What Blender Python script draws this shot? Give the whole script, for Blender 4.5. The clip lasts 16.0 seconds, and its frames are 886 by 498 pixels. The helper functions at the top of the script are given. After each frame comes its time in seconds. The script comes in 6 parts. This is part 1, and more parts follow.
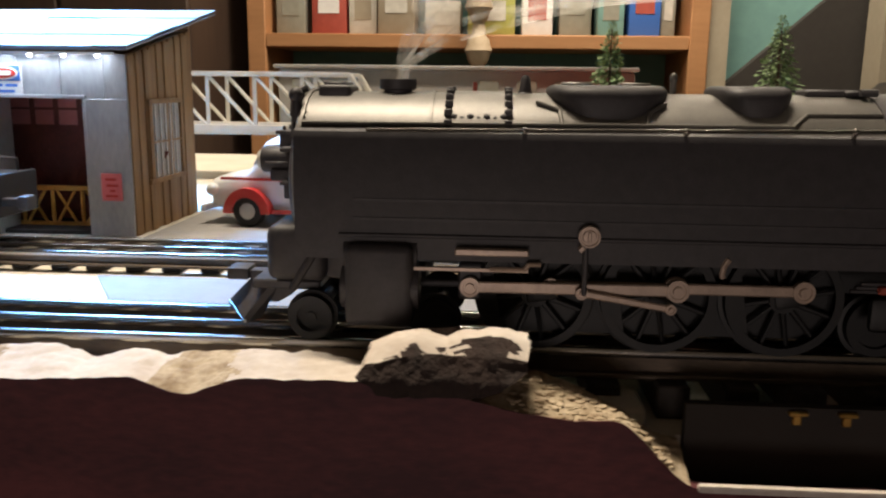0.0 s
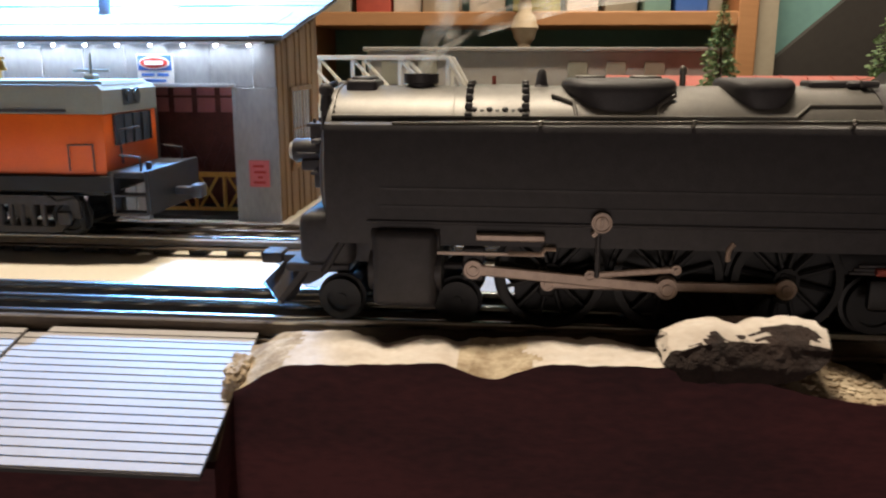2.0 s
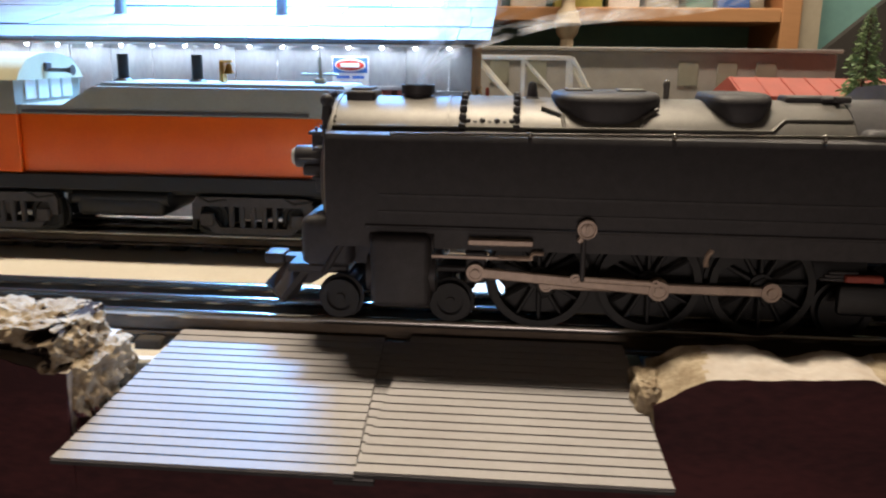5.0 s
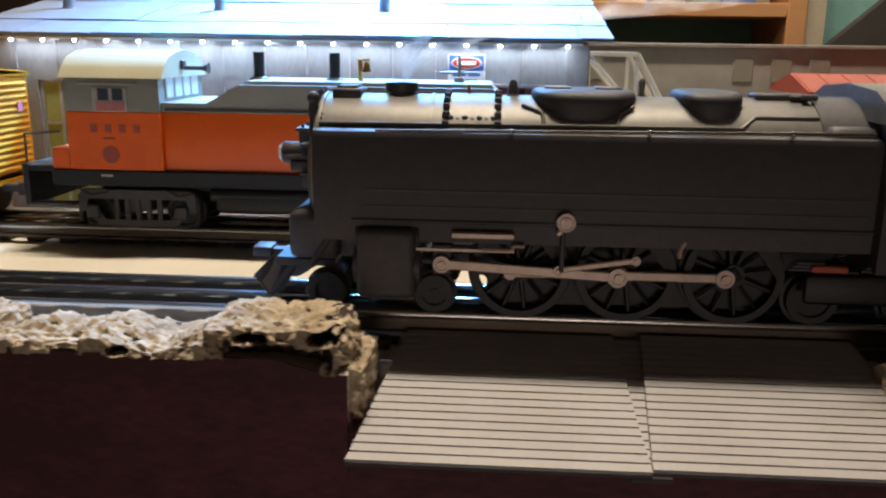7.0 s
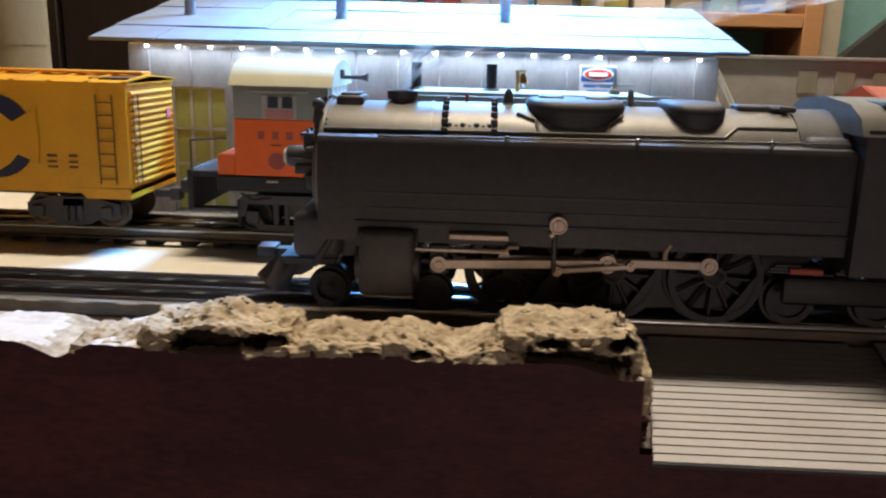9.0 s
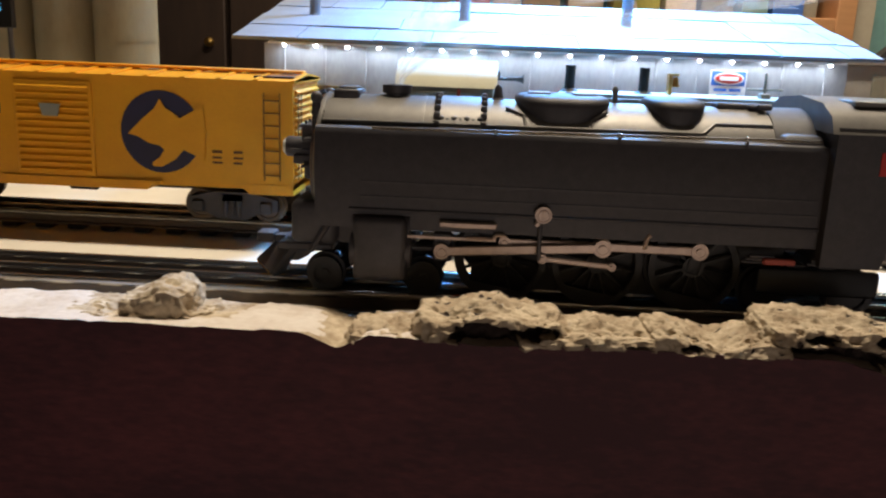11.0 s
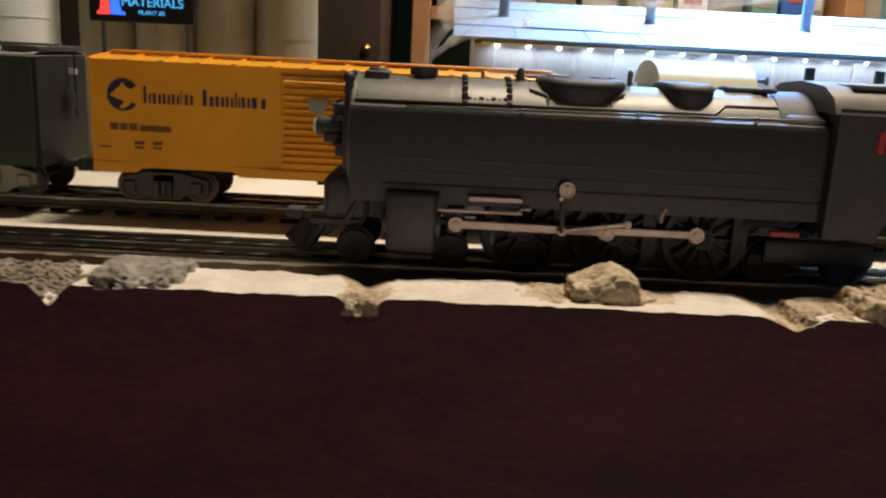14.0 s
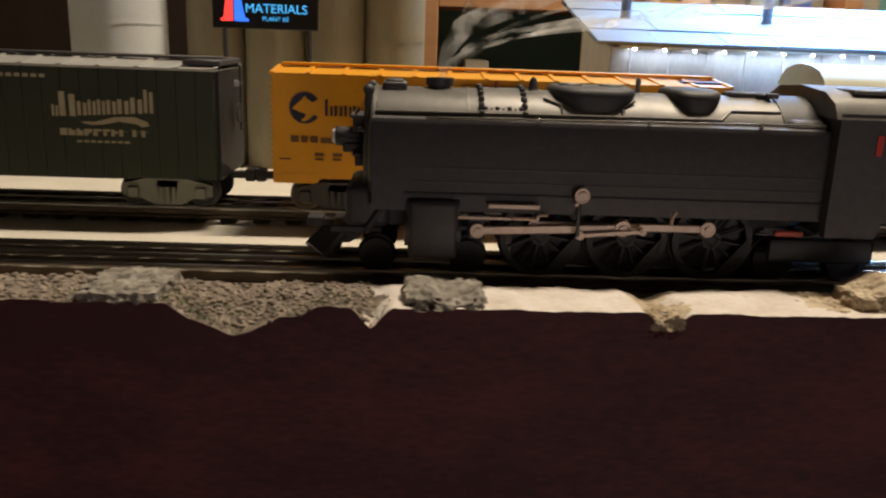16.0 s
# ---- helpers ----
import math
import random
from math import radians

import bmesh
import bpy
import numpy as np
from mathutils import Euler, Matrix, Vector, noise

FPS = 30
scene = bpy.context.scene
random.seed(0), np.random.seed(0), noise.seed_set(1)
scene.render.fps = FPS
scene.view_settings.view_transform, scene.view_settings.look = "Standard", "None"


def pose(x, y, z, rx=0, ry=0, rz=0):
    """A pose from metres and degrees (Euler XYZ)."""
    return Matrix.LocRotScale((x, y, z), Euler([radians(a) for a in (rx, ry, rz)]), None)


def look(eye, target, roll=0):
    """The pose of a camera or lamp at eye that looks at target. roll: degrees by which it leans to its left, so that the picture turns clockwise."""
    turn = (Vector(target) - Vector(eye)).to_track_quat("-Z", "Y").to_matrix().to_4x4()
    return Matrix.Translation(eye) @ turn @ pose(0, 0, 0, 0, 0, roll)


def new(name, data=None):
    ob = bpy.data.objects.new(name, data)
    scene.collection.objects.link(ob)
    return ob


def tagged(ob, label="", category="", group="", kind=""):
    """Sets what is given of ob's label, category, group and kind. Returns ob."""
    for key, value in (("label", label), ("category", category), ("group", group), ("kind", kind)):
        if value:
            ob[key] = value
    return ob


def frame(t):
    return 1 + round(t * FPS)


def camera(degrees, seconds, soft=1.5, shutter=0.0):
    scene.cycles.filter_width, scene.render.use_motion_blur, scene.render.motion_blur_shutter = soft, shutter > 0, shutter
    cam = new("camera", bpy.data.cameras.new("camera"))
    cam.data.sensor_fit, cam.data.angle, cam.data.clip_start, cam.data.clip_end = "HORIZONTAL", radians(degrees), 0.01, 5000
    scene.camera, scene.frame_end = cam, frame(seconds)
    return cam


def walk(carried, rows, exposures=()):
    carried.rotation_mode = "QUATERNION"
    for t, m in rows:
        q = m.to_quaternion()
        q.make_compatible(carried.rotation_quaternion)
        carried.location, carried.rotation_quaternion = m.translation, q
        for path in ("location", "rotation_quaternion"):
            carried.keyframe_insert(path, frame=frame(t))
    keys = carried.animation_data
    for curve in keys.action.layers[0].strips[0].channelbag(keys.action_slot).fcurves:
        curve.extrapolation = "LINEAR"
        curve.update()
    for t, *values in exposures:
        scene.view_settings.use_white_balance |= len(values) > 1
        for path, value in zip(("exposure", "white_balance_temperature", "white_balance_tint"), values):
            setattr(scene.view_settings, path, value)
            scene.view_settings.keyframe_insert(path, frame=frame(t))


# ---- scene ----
cam = camera(56.95, 16.0, soft=2.2, shutter=0.5)
PATH = [
    (0, (-0.0405, -0.2362, 0.0883), (-0.0718, 0.2531, -0.0099), 0.70),
    (0.5, (-0.0565, -0.2388, 0.0898), (-0.0915, 0.2491, -0.0138), 0.38),
    (1, (-0.0745, -0.2426, 0.0908), (-0.1122, 0.2445, -0.0156), 0.50),
    (1.5, (-0.0925, -0.2463, 0.0924), (-0.1332, 0.2398, -0.0173), 0.36),
    (2, (-0.1098, -0.2502, 0.0936), (-0.1530, 0.2351, -0.0185), 0.15),
    (2.5, (-0.1279, -0.2544, 0.0947), (-0.1715, 0.2306, -0.0184), 0.11),
    (3, (-0.1452, -0.2571, 0.0955), (-0.1911, 0.2272, -0.0201), 0.09),
    (3.5, (-0.1632, -0.2588, 0.0964), (-0.2100, 0.2252, -0.0198), 0.21),
    (6, (-0.2616, -0.2650, 0.1013), (-0.2980, 0.2195, -0.0168), 0.80),
    (6.5, (-0.2807, -0.2674, 0.1015), (-0.3145, 0.2169, -0.0183), 0.66),
    (7, (-0.3010, -0.2698, 0.1016), (-0.3302, 0.2145, -0.0190), 0.79),
    (7.5, (-0.3221, -0.2743, 0.1031), (-0.3461, 0.2104, -0.0172), 1.00),
    (8, (-0.3431, -0.2774, 0.1037), (-0.3649, 0.2078, -0.0151), 1.08),
    (8.5, (-0.3646, -0.2805, 0.1041), (-0.3853, 0.2048, -0.0146), 1.19),
    (9, (-0.3856, -0.2826, 0.1033), (-0.4065, 0.2029, -0.0144), 1.50),
    (11.5, (-0.4840, -0.3000, 0.1023), (-0.5054, 0.1852, -0.0162), 2.28),
    (12, (-0.5055, -0.3042, 0.1001), (-0.5281, 0.1811, -0.0180), 2.27),
    (12.5, (-0.5298, -0.3070, 0.0978), (-0.5523, 0.1782, -0.0206), 2.33),
    (13, (-0.5581, -0.3073, 0.0947), (-0.5717, 0.1792, -0.0199), 2.95),
    (13.5, (-0.5873, -0.3099, 0.0938), (-0.5909, 0.1770, -0.0199), 3.00),
    (14, (-0.6177, -0.3130, 0.0948), (-0.6148, 0.1734, -0.0208), 2.86),
    (14.5, (-0.6466, -0.3156, 0.0981), (-0.6390, 0.1701, -0.0207), 2.23),
    (15, (-0.6751, -0.3178, 0.0987), (-0.6611, 0.1672, -0.0222), 2.25),
    (15.5, (-0.7013, -0.3202, 0.1018), (-0.6845, 0.1640, -0.0219), 2.12),
    (16, (-0.7258, -0.3206, 0.1049), (-0.7067, 0.1631, -0.0204), 2.07),
]
walk(cam, [(t, look(eye, target, roll)) for t, eye, target, roll in PATH],
     exposures=[(0, 0.34), (3.5, 0.20), (7, 0.05), (12, 0.12), (16, 0.16)])

# ---- light ----
world = bpy.data.worlds.new("world")
scene.world = world
world.use_nodes = True
world.node_tree.nodes["Background"].inputs[0].default_value = (1.0, 0.86, 0.70, 1)
world.node_tree.nodes["Background"].inputs[1].default_value = 0.022


def area_lamp(name, eye, target, size, size_y, watts, colour, spread=180):
    data = bpy.data.lights.new(name, "AREA")
    data.shape, data.size, data.size_y, data.energy, data.color = "RECTANGLE", size, size_y, watts, colour
    data.spread = radians(spread)
    ob = new(name, data)
    ob.matrix_world = look(eye, target)
    return ob


# ceiling fixture of the room, behind and above the trains
area_lamp("ceiling_light", (-0.30, 0.315, 1.38), (-0.28, 0.0, 0.0), 0.55, 0.07, 25.0, (1.0, 0.85, 0.66))
# a fill lamp added in front of the trains, and one added over the bookcase
area_lamp("front_fill_light", (-0.20, -1.95, -0.34), (-0.30, 0.0, 0.0), 0.60, 0.45, 4.0, (1.0, 0.83, 0.76))
# unseen lamp added to brighten the bookcase and the teal partition
area_lamp("ceiling_light", (0.30, 1.55, 1.38), (0.25, 2.2, 0.1), 1.20, 0.12, 30.0, (1.0, 0.86, 0.68))
# cool strip lamp hung over the engine shed
area_lamp("strip_light", (-0.385, 0.36, 0.33), (-0.385, 0.27, 0.10), 0.16, 0.03, 4.2, (0.14, 0.44, 1.0), 84)
# the row of small lamps under the shed's eave
area_lamp("eave_light", (-0.4245, 0.2095, 0.1010), (-0.4245, 0.2050, 0.0), 0.335, 0.003, 0.085, (0.78, 0.88, 1.0))

# ---- materials ----


def material(name, base, rough=0.6, metal=0.0, second=None, scale=120.0, fine=900.0, amount=0.35, bump=0.15, depth=0.0008,
             stretch=(1, 1, 1), emit=None, power=0.0, coat=0.0, alpha=1.0, transmission=0.0):
    m = bpy.data.materials.new(name)
    m.use_nodes = True
    nt = m.node_tree
    b = nt.nodes["Principled BSDF"]
    b.inputs["Roughness"].default_value, b.inputs["Metallic"].default_value = rough, metal
    b.inputs["Coat Weight"].default_value, b.inputs["Alpha"].default_value = coat, alpha
    b.inputs["Transmission Weight"].default_value = transmission
    second = second or tuple(c * 0.6 for c in base)
    tc, mp = nt.nodes.new("ShaderNodeTexCoord"), nt.nodes.new("ShaderNodeMapping")
    mp.inputs["Scale"].default_value = stretch
    nt.links.new(tc.outputs["Object"], mp.inputs["Vector"])
    n1, n2 = nt.nodes.new("ShaderNodeTexNoise"), nt.nodes.new("ShaderNodeTexNoise")
    for n, s in ((n1, scale), (n2, fine)):
        n.inputs["Scale"].default_value, n.inputs["Detail"].default_value = s, 4
        nt.links.new(mp.outputs["Vector"], n.inputs["Vector"])
    add = nt.nodes.new("ShaderNodeMath")
    add.operation = "MULTIPLY_ADD"
    nt.links.new(n1.outputs["Fac"], add.inputs[0])
    add.inputs[1].default_value = 0.65
    half = nt.nodes.new("ShaderNodeMath")
    half.operation = "MULTIPLY"
    nt.links.new(n2.outputs["Fac"], half.inputs[0])
    half.inputs[1].default_value = 0.35
    nt.links.new(half.outputs[0], add.inputs[2])
    ramp = nt.nodes.new("ShaderNodeMapRange")
    ramp.inputs["From Min"].default_value, ramp.inputs["From Max"].default_value = 0.35, 0.65
    ramp.inputs["To Max"].default_value = amount * 2
    nt.links.new(add.outputs[0], ramp.inputs["Value"])
    mix = nt.nodes.new("ShaderNodeMix")
    mix.data_type = "RGBA"
    mix.inputs["A"].default_value, mix.inputs["B"].default_value = (*base, 1), (*second, 1)
    nt.links.new(ramp.outputs["Result"], mix.inputs["Factor"])
    nt.links.new(mix.outputs["Result"], b.inputs["Base Color"])
    if bump:
        bp = nt.nodes.new("ShaderNodeBump")
        bp.inputs["Strength"].default_value, bp.inputs["Distance"].default_value = bump, depth
        nt.links.new(add.outputs[0], bp.inputs["Height"])
        nt.links.new(bp.outputs["Normal"], b.inputs["Normal"])
    if emit:
        b.inputs["Emission Color"].default_value, b.inputs["Emission Strength"].default_value = (*emit, 1), power
    return m


M = dict(
    black=material("black_cast_metal", (0.058, 0.053, 0.057), 0.55, 0.0, (0.040, 0.037, 0.040), 300, 1500, 0.5, 0.2, 0.0004),
    wheel=material("wheel_black", (0.010, 0.010, 0.011), 0.55, 0.0, (0.006, 0.006, 0.007), 300, 1500, 0.5, 0.2, 0.0004),
    darkwood=material("dark_stained_wood", (0.060, 0.034, 0.022), 0.6, 0.0, (0.035, 0.020, 0.014), 6, 60, 0.5, 0.1, 0.002, (1, 1, 0.2)),
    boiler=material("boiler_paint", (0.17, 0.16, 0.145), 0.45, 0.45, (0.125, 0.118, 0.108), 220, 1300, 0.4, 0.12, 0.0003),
    rod=material("rod_steel", (0.52, 0.40, 0.32), 0.40, 0.25, (0.36, 0.27, 0.21), 300, 1500, 0.4, 0.1, 0.0003),
    steel=material("rail_steel", (0.45, 0.43, 0.41), 0.24, 1.0, (0.28, 0.26, 0.24), 150, 900, 0.4, 0.1, 0.0003, (0.1, 1, 1)),
    railside=material("rail_web", (0.16, 0.12, 0.085), 0.5, 0.6, (0.08, 0.06, 0.045), 200, 900, 0.5, 0.2, 0.0003, (0.3, 1, 1)),
    tie=material("tie_brown", (0.045, 0.035, 0.028), 0.8, 0.0, (0.025, 0.02, 0.017), 300, 1400, 0.5, 0.4, 0.0006, (1, 0.2, 1)),
    ground=material("painted_board", (0.70, 0.65, 0.55), 0.75, 0.0, (0.58, 0.53, 0.44), 25, 500, 0.4, 0.25, 0.0006),
    asphalt=material("grey_road_paint", (0.30, 0.29, 0.28), 0.8, 0.0, (0.22, 0.215, 0.21), 60, 700, 0.4, 0.3, 0.0005),
    fascia=material("maroon_fascia_paint", (0.160, 0.040, 0.045), 0.70, 0.0, (0.075, 0.020, 0.026), 22, 420, 0.7, 0.5, 0.0010, (0.5, 1, 1.4)),
    plaster=material("white_plaster", (0.70, 0.645, 0.59), 0.85, 0.0, (0.56, 0.48, 0.41), 60, 420, 0.5, 0.6, 0.0012),
    rock=material("cast_rock", (0.60, 0.50, 0.36), 0.9, 0.0, (0.24, 0.165, 0.095), 130, 600, 0.45, 0.8, 0.0016),
    greyrock=material("grey_rock", (0.34, 0.31, 0.26), 0.9, 0.0, (0.10, 0.085, 0.07), 130, 600, 0.5, 0.8, 0.0016),
    # dark colour that stands for the shade in rock hollows and on the slab's front
    hollow=material("painted_hollow_shade", (0.045, 0.027, 0.022), 0.9, 0.0, (0.022, 0.014, 0.012), 160, 900, 0.5, 0.9, 0.0020),
    gravel=material("gravel", (0.36, 0.29, 0.23), 0.9, 0.0, (0.11, 0.085, 0.065), 260, 1200, 0.6, 0.9, 0.002),
    siding=material("white_plastic_siding", (0.44, 0.42, 0.42), 0.5, 0.0, (0.37, 0.345, 0.34), 40, 600, 0.4, 0.1, 0.0003),
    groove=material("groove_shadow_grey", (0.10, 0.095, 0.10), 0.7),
    tin=material("galvanised_sheet", (0.40, 0.41, 0.43), 0.45, 0.30, (0.27, 0.28, 0.30), 45, 500, 0.5, 0.15, 0.0005, (1, 1, 0.35)),
    shingle=material("roof_sheet", (0.27, 0.30, 0.35), 0.65, 0.0, (0.19, 0.215, 0.26), 40, 600, 0.4, 0.2, 0.0005),
    wood=material("brown_board", (0.34, 0.20, 0.085), 0.72, 0.0, (0.20, 0.11, 0.045), 90, 700, 0.55, 0.4, 0.0007, (1, 1, 0.08)),
    yellowwood=material("ochre_timber", (0.62, 0.36, 0.07), 0.6, 0.0, (0.45, 0.25, 0.05), 200, 900, 0.4, 0.2),
    door=material("red_brown_door", (0.17, 0.045, 0.032), 0.6, 0.0, (0.10, 0.028, 0.02), 120, 700, 0.5, 0.3),
    pane_pink=material("dusty_pink_pane", (0.50, 0.20, 0.18), 0.3, 0.0, (0.40, 0.15, 0.14), 90, 500, 0.4, 0.05),
    pane_grey=material("grey_pane", (0.45, 0.42, 0.38), 0.25, 0.0, (0.32, 0.30, 0.27), 90, 500, 0.4, 0.05),
    olive=material("olive_pane", (0.42, 0.42, 0.12), 0.35, 0.0, (0.30, 0.32, 0.09), 80, 400, 0.4, 0.05),
    white=material("white_enamel", (0.78, 0.78, 0.77), 0.35, 0.0, (0.66, 0.66, 0.66), 90, 700, 0.3, 0.05),
    offwhite=material("dusty_white_plastic", (0.62, 0.60, 0.54), 0.55, 0.0, (0.48, 0.46, 0.41), 60, 500, 0.4, 0.1),
    red=material("red_enamel", (0.62, 0.035, 0.028), 0.3, 0.0, (0.48, 0.028, 0.022), 90, 700, 0.3, 0.05, coat=0.3),
    redroof=material("faded_red_sheet", (0.42, 0.085, 0.06), 0.6, 0.0, (0.32, 0.06, 0.045), 60, 500, 0.4, 0.15),
    pink=material("pink_notice", (0.78, 0.20, 0.22), 0.6, 0.0, (0.68, 0.15, 0.17), 200, 900, 0.3, 0.05),
    blue=material("blue_ink", (0.05, 0.16, 0.55), 0.5, 0.0, (0.04, 0.13, 0.45), 200, 900, 0.3, 0.0),
    navy=material("dark_blue_ink", (0.022, 0.020, 0.055), 0.5, 0.0, (0.016, 0.015, 0.04), 200, 900, 0.3, 0.0),
    orange=material("orange_paint", (0.88, 0.135, 0.006), 0.42, 0.0, (0.78, 0.105, 0.005), 60, 700, 0.4, 0.06, 0.0003, coat=0.05),
    greypaint=material("warm_grey_paint", (0.30, 0.30, 0.25), 0.5, 0.0, (0.24, 0.24, 0.20), 60, 700, 0.4, 0.06, 0.0003),
    cream=material("cream_paint", (0.56, 0.54, 0.38), 0.55, 0.0, (0.48, 0.46, 0.32), 60, 700, 0.4, 0.06, 0.0003),
    yellow=material("yellow_paint", (0.80, 0.36, 0.010), 0.45, 0.0, (0.70, 0.30, 0.008), 50, 700, 0.4, 0.06, 0.0003, coat=0.1),
    green=material("dark_green_paint", (0.030, 0.038, 0.022), 0.45, 0.0, (0.020, 0.026, 0.016), 60, 700, 0.4, 0.08, 0.0003),
    silver=material("silver_paint", (0.55, 0.54, 0.50), 0.42, 0.4, (0.42, 0.41, 0.38), 60, 700, 0.4, 0.1, 0.0003),
    gold=material("pale_gold_ink", (0.42, 0.36, 0.24), 0.5, 0.0, (0.34, 0.29, 0.19), 200, 900, 0.4, 0.0),
    ink=material("brown_ink", (0.17, 0.075, 0.02), 0.6, 0.0, (0.13, 0.055, 0.016), 200, 900, 0.3, 0.0),
    rubber=material("black_rubber", (0.02, 0.02, 0.02), 0.7),
    glass=material("dark_window", (0.05, 0.06, 0.07), 0.12, 0.0, (0.035, 0.04, 0.05), 90, 700, 0.3, 0.0),
    brass=material("brass", (0.72, 0.46, 0.14), 0.3, 1.0, (0.5, 0.3, 0.09), 200, 900, 0.4, 0.05),
    lens=material("headlight_lens", (0.75, 0.74, 0.68), 0.1, 0.0, None, 200, 900, 0.2, 0.0, coat=0.6),
    concrete=material("silo_concrete", (0.36, 0.32, 0.23), 0.75, 0.0, (0.27, 0.24, 0.165), 30, 400, 0.4, 0.2, 0.0006, (1, 1, 0.3)),
    bluewhite=material("pale_grey_tank", (0.76, 0.79, 0.80), 0.4, 0.0, (0.66, 0.69, 0.71), 30, 400, 0.4, 0.1),
    signblack=material("sign_black", (0.012, 0.012, 0.014), 0.4),
    led_red=material("lit_red", (0.6, 0.05, 0.05), 0.5, emit=(1.0, 0.05, 0.04), power=1.3, bump=0),
    led_blue=material("lit_blue", (0.05, 0.15, 0.6), 0.5, emit=(0.03, 0.16, 1.0), power=1.3, bump=0),
    led_cyan=material("lit_pale_blue", (0.1, 0.4, 0.6), 0.5, emit=(0.06, 0.42, 0.85), power=1.1, bump=0),
    led_white=material("lit_white_strip", (0.9, 0.95, 1.0), 0.5, emit=(0.80, 0.90, 1.0), power=40.0, bump=0),
    shelfwood=material("pine_shelf", (0.46, 0.23, 0.10), 0.6, 0.0, (0.34, 0.16, 0.065), 12, 90, 0.4, 0.1, 0.001, (0.15, 1, 1)),
    carved=material("pale_carved_wood", (0.50, 0.40, 0.28), 0.7, 0.0, (0.38, 0.29, 0.19), 30, 200, 0.4, 0.2),
    teal=material("teal_wall_paint", (0.20, 0.38, 0.35), 0.8, 0.0, (0.14, 0.28, 0.265), 3, 40, 0.4, 0.1, 0.002),
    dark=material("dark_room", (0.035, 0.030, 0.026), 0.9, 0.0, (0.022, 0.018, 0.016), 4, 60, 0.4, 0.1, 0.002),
    paint=material("dim_bounce_brown", (0.24, 0.205, 0.17), 0.85, 0.0, (0.18, 0.15, 0.125), 3, 40, 0.4, 0.1, 0.002),
    greysiding=material("grey_plastic_siding", (0.33, 0.315, 0.30), 0.6, 0.0, (0.25, 0.235, 0.22), 60, 600, 0.4, 0.1, 0.0003),
    beige=material("beige_panel", (0.36, 0.31, 0.23), 0.8, 0.0, (0.28, 0.24, 0.175), 4, 60, 0.4, 0.1, 0.002),
    conifer=material("conifer_green", (0.21, 0.31, 0.14), 0.8, 0.0, (0.13, 0.20, 0.09), 400, 1500, 0.6, 0.2),
    bark=material("bark", (0.10, 0.065, 0.04), 0.9),
    moss=material("green_moss", (0.09, 0.14, 0.03), 0.9, 0.0, (0.05, 0.08, 0.02), 500, 1500, 0.5, 0.5),
)

# ---- mesh helpers ----


def box(bm, x0, x1, y0, y1, z0, z1, bevel=0.0, segments=2):
    g = bmesh.ops.create_cube(bm, size=1.0)
    for v in g["verts"]:
        v.co = Vector(((x0 + x1) / 2 + v.co.x * (x1 - x0), (y0 + y1) / 2 + v.co.y * (y1 - y0), (z0 + z1) / 2 + v.co.z * (z1 - z0)))
    if bevel:
        es = list({e for v in g["verts"] for e in v.link_edges})
        bmesh.ops.bevel(bm, geom=es, offset=bevel, segments=segments, profile=0.5, affect="EDGES")


def rod(bm, p0, p1, r0, r1=None, seg=12, caps=True):
    p0, p1 = Vector(p0), Vector(p1)
    r1 = r0 if r1 is None else r1
    d = p1 - p0
    g = bmesh.ops.create_cone(bm, cap_ends=caps, segments=seg, radius1=r0, radius2=r1, depth=d.length)
    m = Matrix.Translation((p0 + p1) / 2) @ d.to_track_quat("Z", "Y").to_matrix().to_4x4()
    bmesh.ops.transform(bm, matrix=m, verts=g["verts"])


def pipe(bm, pts, r, seg=8):
    for a, b in zip(pts, pts[1:]):
        rod(bm, a, b, r, r, seg)
    for p in pts[1:-1]:
        ball(bm, p, r, 8, 6)


def ball(bm, c, r, u=14, v=10, squash=(1, 1, 1)):
    g = bmesh.ops.create_uvsphere(bm, u_segments=u, v_segments=v, radius=r)
    for w in g["verts"]:
        w.co = Vector((c[0] + w.co.x * squash[0], c[1] + w.co.y * squash[1], c[2] + w.co.z * squash[2]))


def lathe(bm, prof, axis, origin, seg=28):
    """prof: (along, radius) pairs turned about an axis through origin."""
    o, rings = Vector(origin), []
    for a, r in prof:
        ring = []
        for k in range(seg):
            c, s = math.cos(2 * math.pi * k / seg) * r, math.sin(2 * math.pi * k / seg) * r
            p = {"x": (a, c, s), "y": (c, a, s), "z": (c, s, a)}[axis]
            ring.append(bm.verts.new(o + Vector(p)))
        rings.append(ring)
    for ra, rb in zip(rings, rings[1:]):
        for k in range(seg):
            bm.faces.new((ra[k], ra[(k + 1) % seg], rb[(k + 1) % seg], rb[k]))
    bm.faces.new(rings[0])
    bm.faces.new(rings[-1])


def prism(bm, outline, y0, y1):
    """An outline of (x, z) points pushed from y0 to y1."""
    a = [bm.verts.new((x, y0, z)) for x, z in outline]
    b = [bm.verts.new((x, y1, z)) for x, z in outline]
    n = len(a)
    bm.faces.new(a)
    bm.faces.new(b[::-1])
    for k in range(n):
        bm.faces.new((a[k], b[k], b[(k + 1) % n], a[(k + 1) % n]))


def finish(bm, name, mat, smooth=True):
    bmesh.ops.recalc_face_normals(bm, faces=bm.faces)
    me = bpy.data.meshes.new(name)
    bm.to_mesh(me)
    bm.free()
    me.materials.append(mat)
    if smooth:
        me.polygons.foreach_set("use_smooth", [True] * len(me.polygons))
        me.set_sharp_from_angle(angle=radians(38))
    return me


